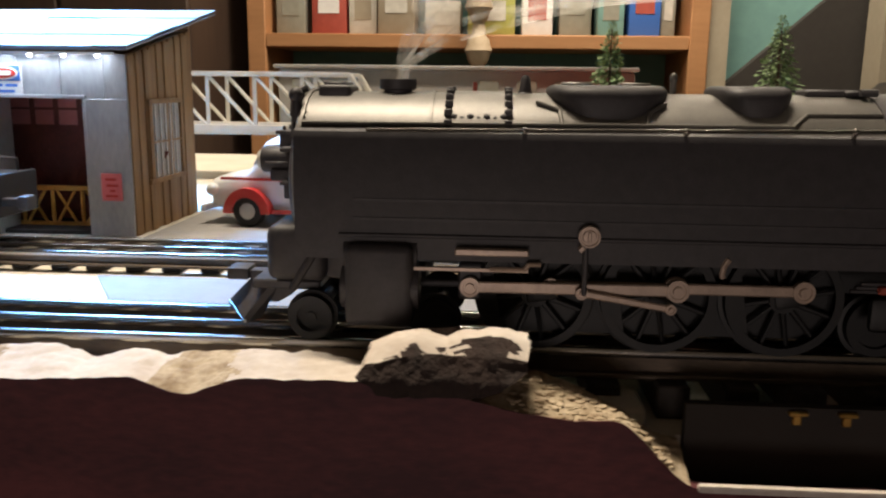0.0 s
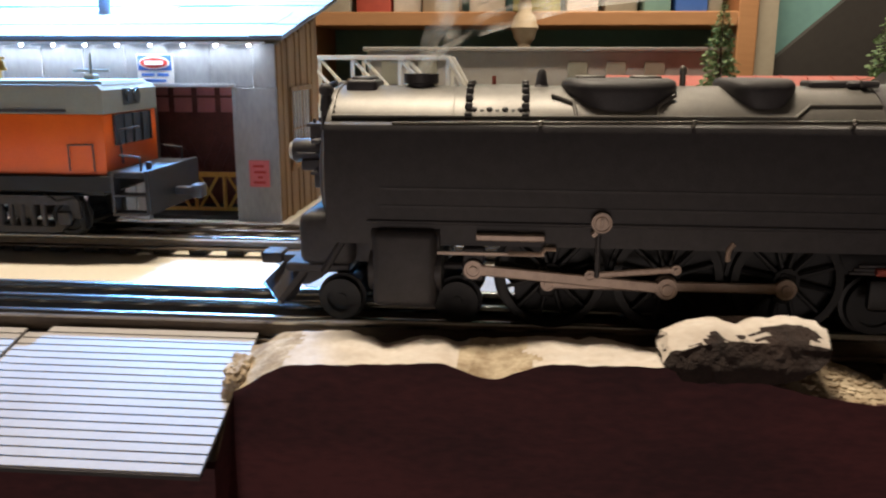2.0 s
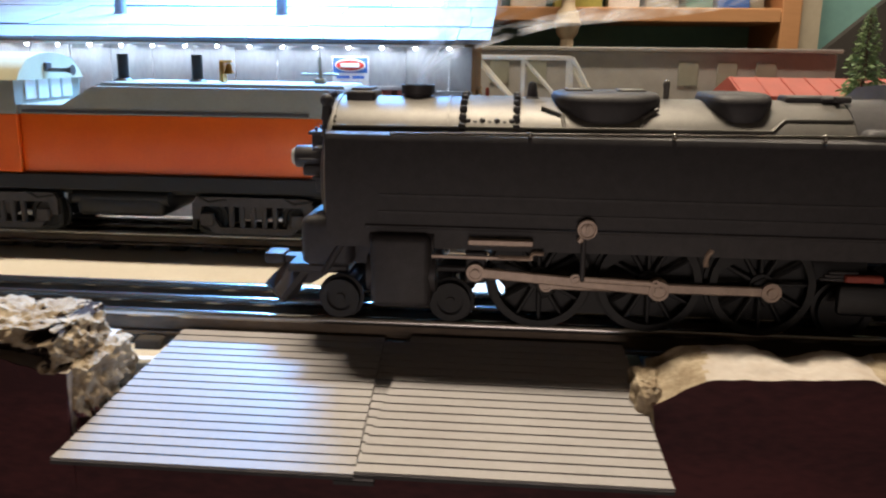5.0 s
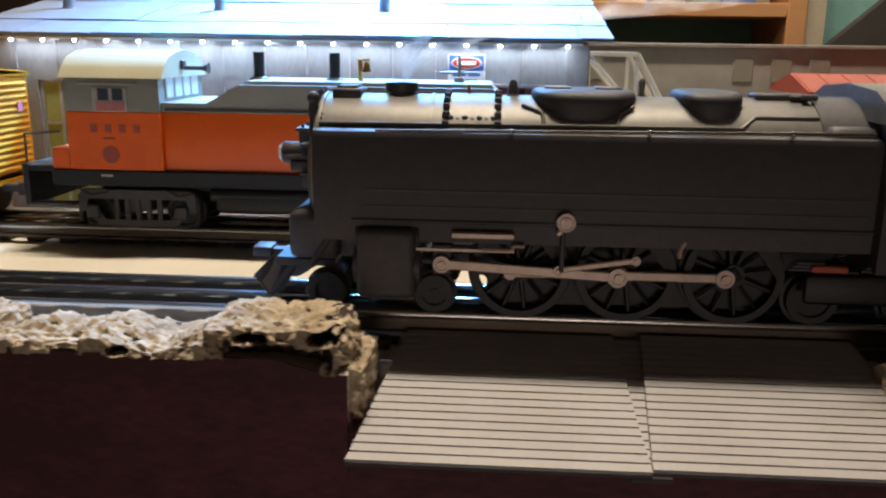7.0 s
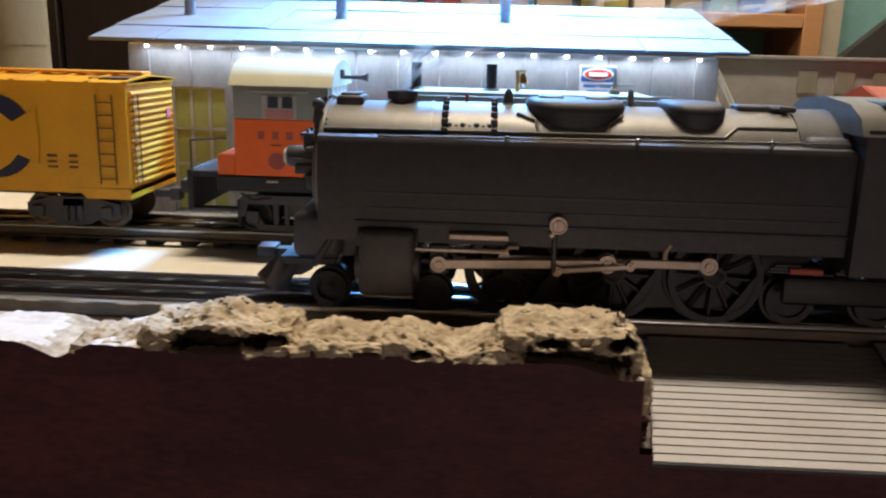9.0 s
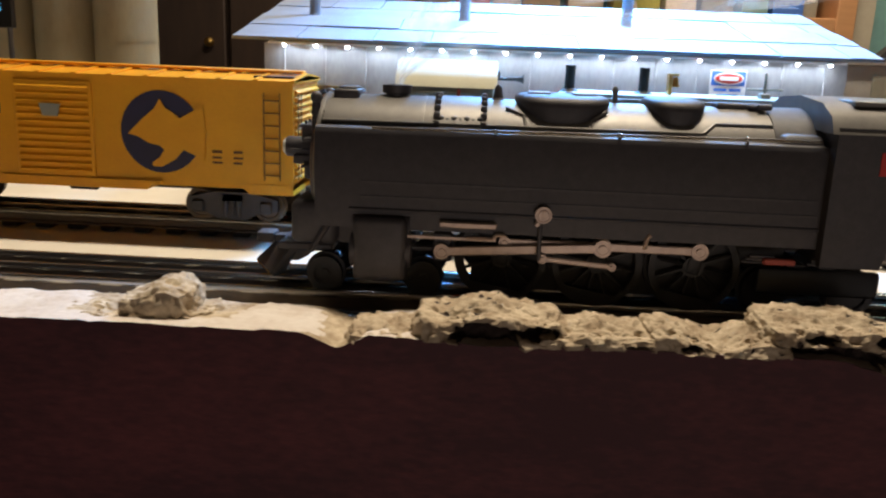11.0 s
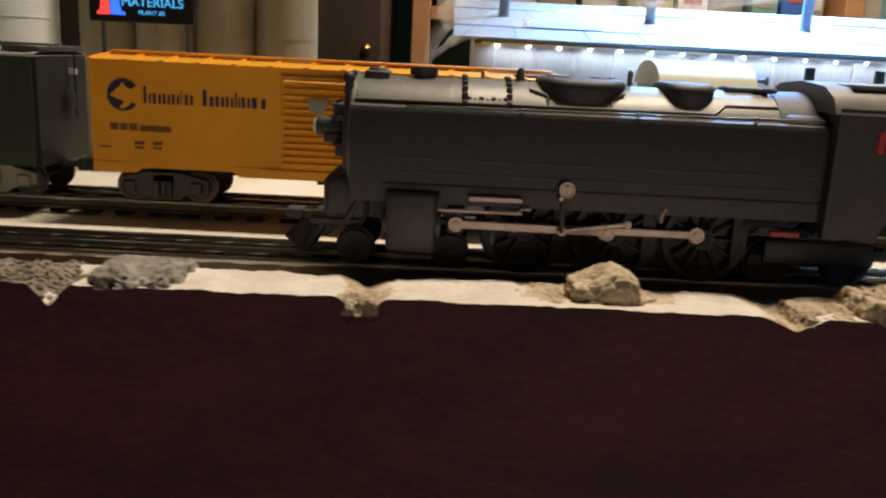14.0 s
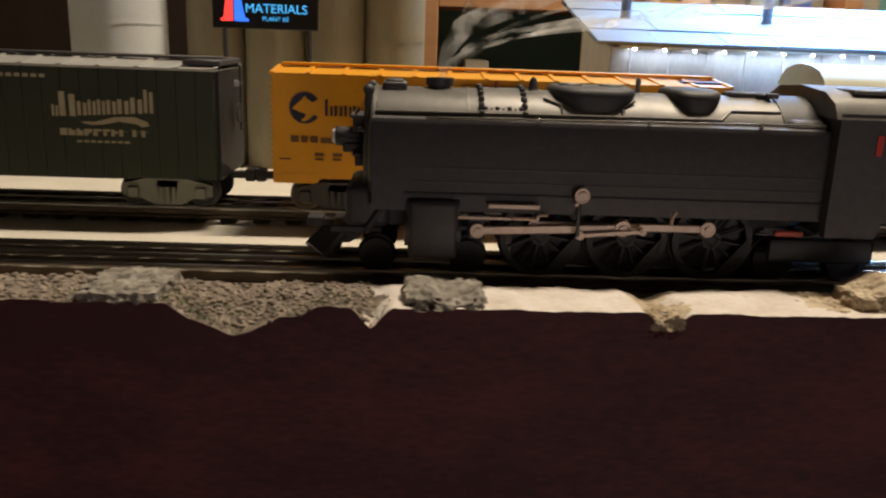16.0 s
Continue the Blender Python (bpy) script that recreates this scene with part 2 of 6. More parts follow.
def part(name, bm, mat, parent=None, label="", at=None):
    ob = new(name, finish(bm, name, mat))
    if parent:
        ob.parent = parent
    if at:
        ob.location = at
    if label:
        ob["label"] = label
    return ob


def thing(name, label, category, at=(0, 0, 0), group="", kind=""):
    ob = new(name)
    ob.empty_display_size = 0.01
    ob.location = at
    return tagged(ob, label, category, group, kind)


def bar(parent, name, mat, x0, x1, y, z0, z1, thick=0.0003):
    bm = bmesh.new()
    box(bm, x0, x1, y - thick, y, z0, z1)
    return part(name, bm, mat, parent)

# ---- the room ----
TABLE_BACK = 0.78


def slab(name, mat, x0, x1, y0, y1, z0, z1, label, category, kind="structure", bevel=0.0):
    bm = bmesh.new()
    box(bm, x0, x1, y0, y1, z0, z1, bevel)
    return tagged(part(name, bm, mat), label, category, kind=kind)


slab("floor", M["dark"], -3.2, 3.2, -2.2, 2.75, -1.0, -0.95, "dark basement floor", "floor")
# unseen ceiling and brown walls are added, dark enough to limit bounce light
slab("ceiling", M["paint"], -3.2, 3.2, -2.2, 2.75, 1.45, 1.5, "unseen plain brown basement ceiling", "ceiling")
slab("wall_north", M["teal"], -3.2, 3.2, 2.7, 2.75, -0.95, 1.45, "teal painted basement wall", "wall")
slab("wall_south", M["paint"], -3.2, 3.2, -2.2, -2.15, -0.95, 1.45, "unseen brown basement wall", "wall")
slab("wall_west", M["paint"], -3.2, -3.15, -2.15, 2.7, -0.95, 1.45, "unseen brown basement wall", "wall")
slab("wall_east", M["dark"], 3.15, 3.2, -2.15, 2.7, -0.95, 1.45, "dark basement wall", "wall")

# ---- the layout board ----


def smooth(a, b, x):
    u = min(1.0, max(0.0, (x - a) / (b - a)))
    return u * u * (3 - 2 * u)


def bump_at(x, c, w, h):
    """A dip or rise with rounded, uneven flanks."""
    u = max(0.0, 1 - abs(x - c + 0.25 * w * noise.noise((x * 90, c * 50, 1))) / w)
    return h * (0.55 * u + 0.45 * u * u * (3 - 2 * u))


NOTCH = (-0.338, -0.183)


def front(x):
    """The fascia stands farther back where the siding panels end."""
    return -0.0690 if x < NOTCH[1] else -0.0535


def fascia_top(x):
    """Height of the ragged front edge of the layout along x."""
    rough = 0.0006 * noise.noise((x * 70, 0, 3)) + 0.0004 * noise.noise((x * 260, 0, 7))
    if NOTCH[0] < x < NOTCH[1]:
        return -0.006
    if x > NOTCH[1]:
        z = 0.0165 + 0.0024 * smooth(-0.167, -0.105, x) - 0.0075 * smooth(-0.070, -0.018, x) - 0.0165 * smooth(-0.012, 0.010, x)
        return z - 0.009 * smooth(-0.166, -0.186, x) + bump_at(x, -0.1145, 0.013, -0.0044) + rough
    z = 0.0200 - 0.0006 * smooth(-0.60, -0.80, x)
    for c, w, h in ((-0.505, 0.010, -0.0045), (-0.641, 0.008, -0.0055), (-0.7385, 0.007, -0.0075), (-0.782, 0.026, -0.0105), (-0.455, 0.03, -0.0012)):
        z += bump_at(x, c, w, h)
    return z - 0.004 * smooth(-0.36, -0.338, x) + rough


def terrain_top(x, y):
    """Height of the plaster strip between the front edge and the track."""
    if NOTCH[0] < x < NOTCH[1]:
        return -0.004
    if x > 0.008:
        return -0.024
    u = (y - front(x)) / (-0.034 - front(x))
    if x > NOTCH[1]:
        crest = 0.0205 - 0.0045 * smooth(-0.171, -0.183, x) - 0.0024 * smooth(-0.090, -0.070, x) - 0.016 * smooth(-0.030, 0.004, x)
        crest += bump_at(x, -0.144, 0.010, -0.0036) + bump_at(x, -0.125, 0.007, -0.0024)
    else:
        crest = 0.0185 + bump_at(x, -0.60, 0.03, 0.001) + bump_at(x, -0.503, 0.012, -0.003) + bump_at(x, -0.641, 0.010, -0.003)
    z = fascia_top(x) * (1 - u) + crest * u
    n = noise.fractal((x * 55, y * 55, 0.0), 1.0, 2.0, 4) * 0.0011
    n += noise.fractal((x * 300, y * 300, 5.0), 1.0, 2.0, 3) * 0.0005
    return z + n * (0.35 + 0.65 * smooth(0, 0.4, u)) - 0.012 * smooth(0.86, 1.08, u)


def steps(a, b, d):
    n = max(1, round((b - a) / d))
    return [a + (b - a) * k / n for k in range(n + 1)]


def layout():
    bm = bmesh.new()
    box(bm, -1.7, 1.3, -0.034, TABLE_BACK, -0.03, 0.0)
    tagged(part("ground", bm, M["ground"]), "cream painted plywood layout board", "ground", kind="structure")
    # grey road that crosses the tracks and widens towards the buildings
    bm = bmesh.new()
    pts = [(-0.168, 0.030), (0.10, 0.030), (0.22, 0.118), (-0.222, 0.118)]
    lo, hi = [bm.verts.new((x, y, 0.0)) for x, y in pts], [bm.verts.new((x, y, 0.0012)) for x, y in pts]
    bm.faces.new(hi)
    for k in range(4):
        bm.faces.new((lo[k], lo[(k + 1) % 4], hi[(k + 1) % 4], hi[k]))
    tagged(part("road", bm, M["asphalt"]), "grey painted road crossing the tracks", "road", kind="structure")
    bm = bmesh.new()
    box(bm, -0.24, 0.5, 0.172, 0.46, 0.0, 0.0014)
    tagged(part("pavement", bm, M["asphalt"]), "grey yard paving beside the engine shed", "paving", kind="structure")
    bm = bmesh.new()
    box(bm, -1.7, 0.0, -0.0335, -0.0180, 0.0, 0.0064, 0.001, 1)
    tagged(part("track_bed", bm, M["ground"]), "cream painted track bed under the front track", "track bed", kind="structure")
    # front board
    bm = bmesh.new()
    xs = sorted(set(steps(-1.4, 0.5, 0.0015) + [NOTCH[0] - 1e-4, NOTCH[0] + 1e-4, NOTCH[1] - 1e-4, NOTCH[1] + 1e-4]))
    top = [fascia_top(x) for x in xs]
    rows = [[bm.verts.new((x, front(x) - 0.0005 + 0.0006 * noise.noise((x * 20, 0, 0)), z)), bm.verts.new((x, front(x) - 0.0012, z - 0.012)), bm.verts.new((x, front(x) - 0.0015, -0.10)), bm.verts.new((x, front(x) - 0.0015, -0.32)),
             bm.verts.new((x, front(x) + 0.008, -0.32)), bm.verts.new((x, front(x) + 0.008, z - 0.002))] for x, z in zip(xs, top)]
    for a, b in zip(rows, rows[1:]):
        for j in range(6):
            bm.faces.new((a[j], b[j], b[(j + 1) % 6], a[(j + 1) % 6]))
    tagged(part("fascia", bm, M["fascia"]), "dark maroon painted fascia board with ragged top edge", "fascia", kind="structure")
    bm = bmesh.new()
    xs = sorted(set(steps(-1.4, 0.5, 0.0013) + [NOTCH[0] - 1e-4, NOTCH[0] + 1e-4, NOTCH[1] - 1e-4, NOTCH[1] + 1e-4]))
    rows = []
    for x in xs:
        ys = [front(x) - 0.0003 + (-0.030 - front(x)) * k / 30 for k in range(31)]
        rows.append([bm.verts.new((x, y, terrain_top(x, y))) for y in ys])
    for a, b in zip(rows, rows[1:]):
        for j in range(30):
            bm.faces.new((a[j], b[j], b[j + 1], a[j + 1]))
    pe = part("plaster_edge", bm, M["plaster"])
    pe.data.materials.append(M["gravel"])
    pe.data.materials.append(M["rock"])
    for f in pe.data.polygons:
        c = f.center
        x = c.x + 0.006 * noise.noise((c.y * 90, c.x * 90, 2)) + 0.003 * noise.noise((c.y * 300, c.x * 300, 5))
        bare = any(abs(x - a) < b for a, b in ((-0.1145, 0.0105), (-0.177, 0.008), (-0.013, 0.027), (-0.505, 0.007), (-0.641, 0.007), (-0.5635, 0.026 if c.y > -0.060 else 0.0)))
        f.material_index = 1 if x < -0.738 else 2 if bare else 0
    tagged(pe, "rough white plaster edge along the track", "scenery", kind="structure")
    slab("recess", M["dark"], 0.009, 0.5, -0.0450, -0.031, -0.030, -0.018, "dark recess below the track", "recess")
    # dark board added before the tie ends, standing in for shade
    slab("shade_board", M["dark"], 0.009, 0.5, -0.0375, -0.0345, -0.018, 0.0100, "dark board added for the shade below the track", "board")
    # the fascia's lit top edge is put in as a pale strip
    slab("lip", M["plaster"], 0.009, 0.5, -0.0545, -0.0525, -0.0058, -0.0036, "pale strip for the lit fascia edge along the recess", "scenery", bevel=0.0008)
    # dark shelf trim below the fascia
    slab("trim", M["dark"], 0.002 + NOTCH[1], 0.5, -0.0588, -0.0552, -0.085, -0.068, "thin dark moulding along the fascia board", "trim")
    slab("trim", M["dark"], -1.4, NOTCH[1], -0.0742, -0.0707, -0.085, -0.068, "thin dark moulding along the fascia board", "trim")


layout()


def track(name, label, y, top, base, half):
    """Three tubular rails on dark ties."""
    ob = thing(name, label, "railway track", kind="structure")
    for k, dy in enumerate((-0.016, 0.0, 0.016)):
        bm = bmesh.new()
        box(bm, -1.7, 1.3, y + dy - 0.0015, y + dy + 0.0015, top - 0.0028, top, 0.0010, 2)
        r = part("rail", bm, M["steel"], ob)
        bm = bmesh.new()
        box(bm, -1.7, 1.3, y + dy - 0.0007, y + dy + 0.0007, base + 0.003, top - 0.0026)
        box(bm, -1.7, 1.3, y + dy - 0.0032, y + dy + 0.0032, base + 0.0018, base + 0.0032, 0.0004, 1)
        part("rail_web", bm, M["railside"], r)
    bm = bmesh.new()
    box(bm, -0.0045, 0.0045, y - half, y + half, 0.0, base + 0.002, 0.0006, 1)
    me = finish(bm, "tie", M["tie"])
    rnd = random.Random(5)
    for k in range(120):
        t = new("tie", me)
        t.parent = ob
        t.location = (-1.12 + 0.0182 * k + rnd.uniform(-0.0004, 0.0004), rnd.uniform(-0.0006, 0.0006), 0)
    return ob


track("front_track", "three-rail model track with tubular steel rails on brown ties", 0.0, 0.0175, 0.0075, 0.0245)
track("back_track", "three-rail model track in front of the engine shed", 0.144, 0.0102, 0.0015, 0.0150)

# ---- rocks along the front edge ----


def rocky(name, label, x0, x1, y0, y1, base, peak, seed, mat, cavities=(), rough=0.0026, category="rock"):
    """A blocky cast rock: broken ledges, small pits, and deep cavities (x, z, half width, half height) in its front."""
    bm = bmesh.new()
    bmesh.ops.create_cube(bm, size=2.0)
    bmesh.ops.subdivide_edges(bm, edges=bm.edges, cuts=58 if x1 - x0 > 0.035 else 36, use_grid_fill=True)
    cx, cy, hx, hy = (x0 + x1) / 2, (y0 + y1) / 2, (x1 - x0) / 2, (y1 - y0) / 2
    for v in bm.verts:
        p = v.co.lerp(v.co.normalized() * 1.12, 0.42)
        out = v.co.normalized()
        q = Vector((cx + p.x * hx, cy + p.y * hy, base + (p.z * 0.5 + 0.5) * (peak - base)))
        s = Vector((seed * 7.3, 0, seed * 1.7))
        crag = noise.ridged_multi_fractal(q * 150 + s, 0.8, 2.2, 4, 1.0, 2.0) - 1.0
        chip = noise.noise(q * 420 + s) + 0.6 * noise.noise(q * 900 + s)
        cell = noise.voronoi(q * 210 + s)[0]
        pit = max(0.0, 0.42 - cell[0]) if noise.noise(q * 60 + s) > -0.05 else 0.0
        q += out * (crag * rough * 0.50 + chip * rough * 0.34 - pit * rough * 2.2)
        q.z += max(0.0, out.z) * 0.0050 * noise.noise((q.x * 60 + seed * 2.0, 0.0, seed))
        if out.y < 0.25:
            q.y += 0.0085 * smooth(0.0, 0.45, depth_in(q, cavities, seed))
        if y0 > -0.0715 and q.z < fascia_top(q.x) - 0.0006:
            q.y = max(q.y, front(q.x) + 0.0012)
        v.co = q
    ob = part(name, bm, mat)
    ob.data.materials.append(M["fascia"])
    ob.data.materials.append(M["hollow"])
    low, high = base, peak
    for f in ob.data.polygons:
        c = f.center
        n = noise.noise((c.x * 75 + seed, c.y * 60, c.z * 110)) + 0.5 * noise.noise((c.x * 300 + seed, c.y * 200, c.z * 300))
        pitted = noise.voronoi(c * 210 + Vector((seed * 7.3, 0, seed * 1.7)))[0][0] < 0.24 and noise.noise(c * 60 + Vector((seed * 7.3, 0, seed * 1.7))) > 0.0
        # shade inside cavities and pits is painted with the dark colour
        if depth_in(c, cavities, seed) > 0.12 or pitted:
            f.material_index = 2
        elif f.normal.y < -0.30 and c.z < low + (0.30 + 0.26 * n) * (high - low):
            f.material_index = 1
    return tagged(ob, label, category, group="rocks along the front edge")


def depth_in(q, cavities, seed):
    """How far a point lies inside the rock's cavities, with ragged rims."""
    best = -1.0
    for x, z, hx, hz in cavities:
        d = math.hypot((q.x - x) / hx, (q.z - z) / hz)
        best = max(best, 1.0 - d + 0.45 * noise.noise((q.x * 150 + seed, q.z * 210, seed)) + 0.2 * noise.noise((q.x * 500, q.z * 500, seed)))
    return best


def slab_rock():
    """A flat pale-topped slab; its front, painted dark as shade, runs down into the fascia."""
    bm = bmesh.new()
    out = [(-0.0722, 0.0215), (-0.0705, 0.0250), (-0.0644, 0.0274), (-0.0587, 0.0286), (-0.0515, 0.0270), (-0.0473, 0.0289), (-0.0388, 0.0295), (-0.0317, 0.0282), (-0.0325, 0.0235), (-0.0385, 0.0180), (-0.0455, 0.0160), (-0.0592, 0.0160), (-0.0675, 0.0165)]
    prism(bm, out, -0.0558, -0.0405)
    bmesh.ops.triangulate(bm, faces=bm.faces)
    bmesh.ops.subdivide_edges(bm, edges=bm.edges, cuts=9, use_grid_fill=True)
    for v in bm.verts:
        n = noise.ridged_multi_fractal(v.co * 120 + Vector((3, 1, 5)), 0.9, 2.1, 4, 1.0, 2.0) - 1.0
        chip = noise.noise(v.co * 420)
        slant = max(0.0, (-0.0480 - v.co.y) / 0.0078) * max(0.0, (v.co.z - 0.0200) / 0.008)
        v.co += Vector((n * 0.0006 + chip * 0.0003, n * 0.0009 + chip * 0.0004 + 0.0030 * slant, n * 0.0003 + chip * 0.0003 - 0.0028 * slant))
    ob = part("flat_rock", bm, M["plaster"])
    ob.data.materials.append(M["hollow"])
    # faces turned to the front or downward take the painted shade colour
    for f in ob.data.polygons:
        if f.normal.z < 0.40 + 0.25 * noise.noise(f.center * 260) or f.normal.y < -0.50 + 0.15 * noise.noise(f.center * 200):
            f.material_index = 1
    tagged(ob, "flat pale rock slab with shade painted on its broken front", "rock", group="rocks along the front edge")


def loose_stones():
    bm = bmesh.new()
    rnd = random.Random(12)
    for k in range(240):
        x = rnd.uniform(-0.036, 0.004)
        y = rnd.uniform(-0.0535, -0.038)
        r = rnd.uniform(0.0004, 0.0012)
        g = bmesh.ops.create_icosphere(bm, subdivisions=1, radius=r)
        for v in g["verts"]:
            v.co = Vector((x + v.co.x * rnd.uniform(0.8, 1.8), y + v.co.y, terrain_top(x, y) + v.co.z * 0.7))
    tagged(part("loose_stone", bm, M["rock"]), "tan crumbled stones on the end slope", "gravel", kind="stuff")


for x in (0.0340, 0.0462):
    bm = bmesh.new()
    box(bm, x, x + 0.0048, -0.0392, -0.0376, 0.0082, 0.0094, 0.0003, 1)
    box(bm, x + 0.0012, x + 0.0034, -0.0386, -0.0376, 0.0056, 0.0084, 0.0003, 1)
    tagged(part("bracket", bm, M["brass"]), "small brass bracket on the dark board", "bracket", group="brackets under the track")
loose_stones()
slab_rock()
ROCKS = ((-0.379, -0.3385, -0.0712, -0.040, 0.010, 0.0292, 3, "craggy pale rock with a long dark cavity beside the siding panels", ((-0.3575, 0.0202, 0.0185, 0.0046), (-0.3445, 0.0262, 0.0055, 0.0020), (-0.3640, 0.0258, 0.0050, 0.0014))),
         (-0.414, -0.370, -0.0705, -0.044, 0.010, 0.0232, 9, "low craggy rock of the cast outcrop", ((-0.3830, 0.0160, 0.0070, 0.0040), (-0.4000, 0.0210, 0.0040, 0.0012))),
         (-0.446, -0.404, -0.0705, -0.044, 0.010, 0.0228, 14, "low pitted rock of the cast outcrop", ((-0.4120, 0.0200, 0.0070, 0.0014), (-0.4300, 0.0160, 0.0060, 0.0030))),
         (-0.482, -0.436, -0.0708, -0.042, 0.010, 0.0266, 21, "tall craggy rock with a deep shadowed hollow", ((-0.4600, 0.0215, 0.0130, 0.0046), (-0.4450, 0.0225, 0.0075, 0.0026))),
         (-0.502, -0.474, -0.0700, -0.044, 0.010, 0.0200, 27, "small broken rock at the outcrop's end", ((-0.4860, 0.0145, 0.0060, 0.0035),)),
         (-0.574, -0.552, -0.064, -0.040, 0.010, 0.0262, 33, "heap of pale crumbled rock", ()),
         (-0.590, -0.544, -0.064, -0.040, 0.008, 0.0205, 38, "low spread of crumbled rock", ()),
         (-0.729, -0.700, -0.0702, -0.036, 0.008, 0.0215, 45, "grey layered rock at the ragged edge", ((-0.7220, 0.0150, 0.0070, 0.0032), (-0.7060, 0.0175, 0.0040, 0.0016))),
         (-0.1870, -0.1805, -0.0525, -0.036, -0.002, 0.0135, 52, "broken tan rock face beside the siding panels", ()),
         (-0.3405, -0.3345, -0.067, -0.036, -0.004, 0.0170, 58, "tan broken rock wall beside the siding panels", ()),
         (-0.6465, -0.6365, -0.0722, -0.058, 0.0122, 0.0192, 71, "small brown wedge of rock set into the edge", ()),
         (-0.835, -0.806, -0.0700, -0.036, 0.006, 0.0225, 64, "dark grey boulder heap by the track", ((-0.8200, 0.0150, 0.0080, 0.0040),)))
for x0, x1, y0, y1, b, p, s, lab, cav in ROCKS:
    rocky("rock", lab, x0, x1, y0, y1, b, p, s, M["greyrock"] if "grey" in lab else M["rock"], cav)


def gravel_bank():
    """Loose stones on the bank at the far end of the edge."""
    bm = bmesh.new()
    rnd = random.Random(8)
    for k in range(1700):
        x, y = rnd.uniform(-0.98, -0.738), rnd.uniform(-0.069, -0.034)
        r = rnd.uniform(0.0005, 0.0014)
        g = bmesh.ops.create_icosphere(bm, subdivisions=1, radius=r)
        for v in g["verts"]:
            v.co = Vector((x + v.co.x * rnd.uniform(0.7, 1.3), y + v.co.y, terrain_top(x, y) + v.co.z * 0.8))
    tagged(part("gravel", bm, M["gravel"]), "loose brown and grey gravel on the bank", "gravel", kind="stuff")
    bm = bmesh.new()
    for k in range(500):
        x = rnd.choice((-0.79, -0.748, -0.828, -0.80)) + rnd.gauss(0, 0.007)
        y = rnd.uniform(-0.069, -0.055)
        z = terrain_top(x, y)
        rod(bm, (x, y, z - 0.0003), (x + rnd.gauss(0, 0.0008), y + rnd.gauss(0, 0.0008), z + rnd.uniform(0.0006, 0.0018)), 0.00022, 0.00005, 3)
    tagged(part("moss", bm, M["moss"]), "tufts of green moss on the plaster edge", "moss", kind="stuff")


gravel_bank()


def siding_panel(label, bl, br, tl, tr, lift, mat=M["siding"]):
    """A grooved white sheet that slopes down to the front; corners by x at bottom and top."""
    ob = thing("siding_panel", label, "panel", group="siding panels on the front slope")
    y0, z0, y1, z1, n = -0.0825, -0.0012 + lift, -0.0185, 0.0118 + lift, 18

    def at(u, x_b, x_t, dz):
        return Vector((x_b + (x_t - x_b) * u, y0 + (y1 - y0) * u, z0 + (z1 - z0) * u + dz))

    bm = bmesh.new()
    v = [bm.verts.new(at(u, a, b, dz)) for dz in (-0.0016, -0.0006) for u, a, b in ((0, bl, tl), (0, br, tr), (1, br, tr), (1, bl, tl))]
    for f in ((0, 1, 2, 3), (4, 5, 6, 7), (0, 1, 5, 4), (1, 2, 6, 5), (2, 3, 7, 6), (3, 0, 4, 7)):
        bm.faces.new([v[k] for k in f])
    # groove shade is this sheet's dark grey colour, showing between the slats
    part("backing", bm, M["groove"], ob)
    for k in range(n):
        bm = bmesh.new()
        u0, u1 = k / n + 0.0055, (k + 1) / n - 0.0045
        v = [bm.verts.new(at(u, a, b, dz)) for dz in (-0.0006, 0.0) for u, a, b in ((u0, bl, tl), (u0, br, tr), (u1, br, tr), (u1, bl, tl))]
        for f in ((0, 1, 2, 3), (4, 5, 6, 7), (0, 1, 5, 4), (1, 2, 6, 5), (2, 3, 7, 6), (3, 0, 4, 7)):
            bm.faces.new([v[k2] for k2 in f])
        part("slat", bm, mat, ob)


siding_panel("white grooved plastic siding sheet sloping to the edge", -0.3368, -0.2590, -0.3270, -0.2612, 0.0)
siding_panel("white grooved siding sheet overlapping its neighbour, red-stained corner", -0.2590, -0.1815, -0.2525, -0.1870, 0.0008)
siding_panel("white siding strip showing in the gap between two sheets", -0.2640, -0.2540, -0.2660, -0.2500, -0.0012, M["siding"])

# ---- engine shed ----


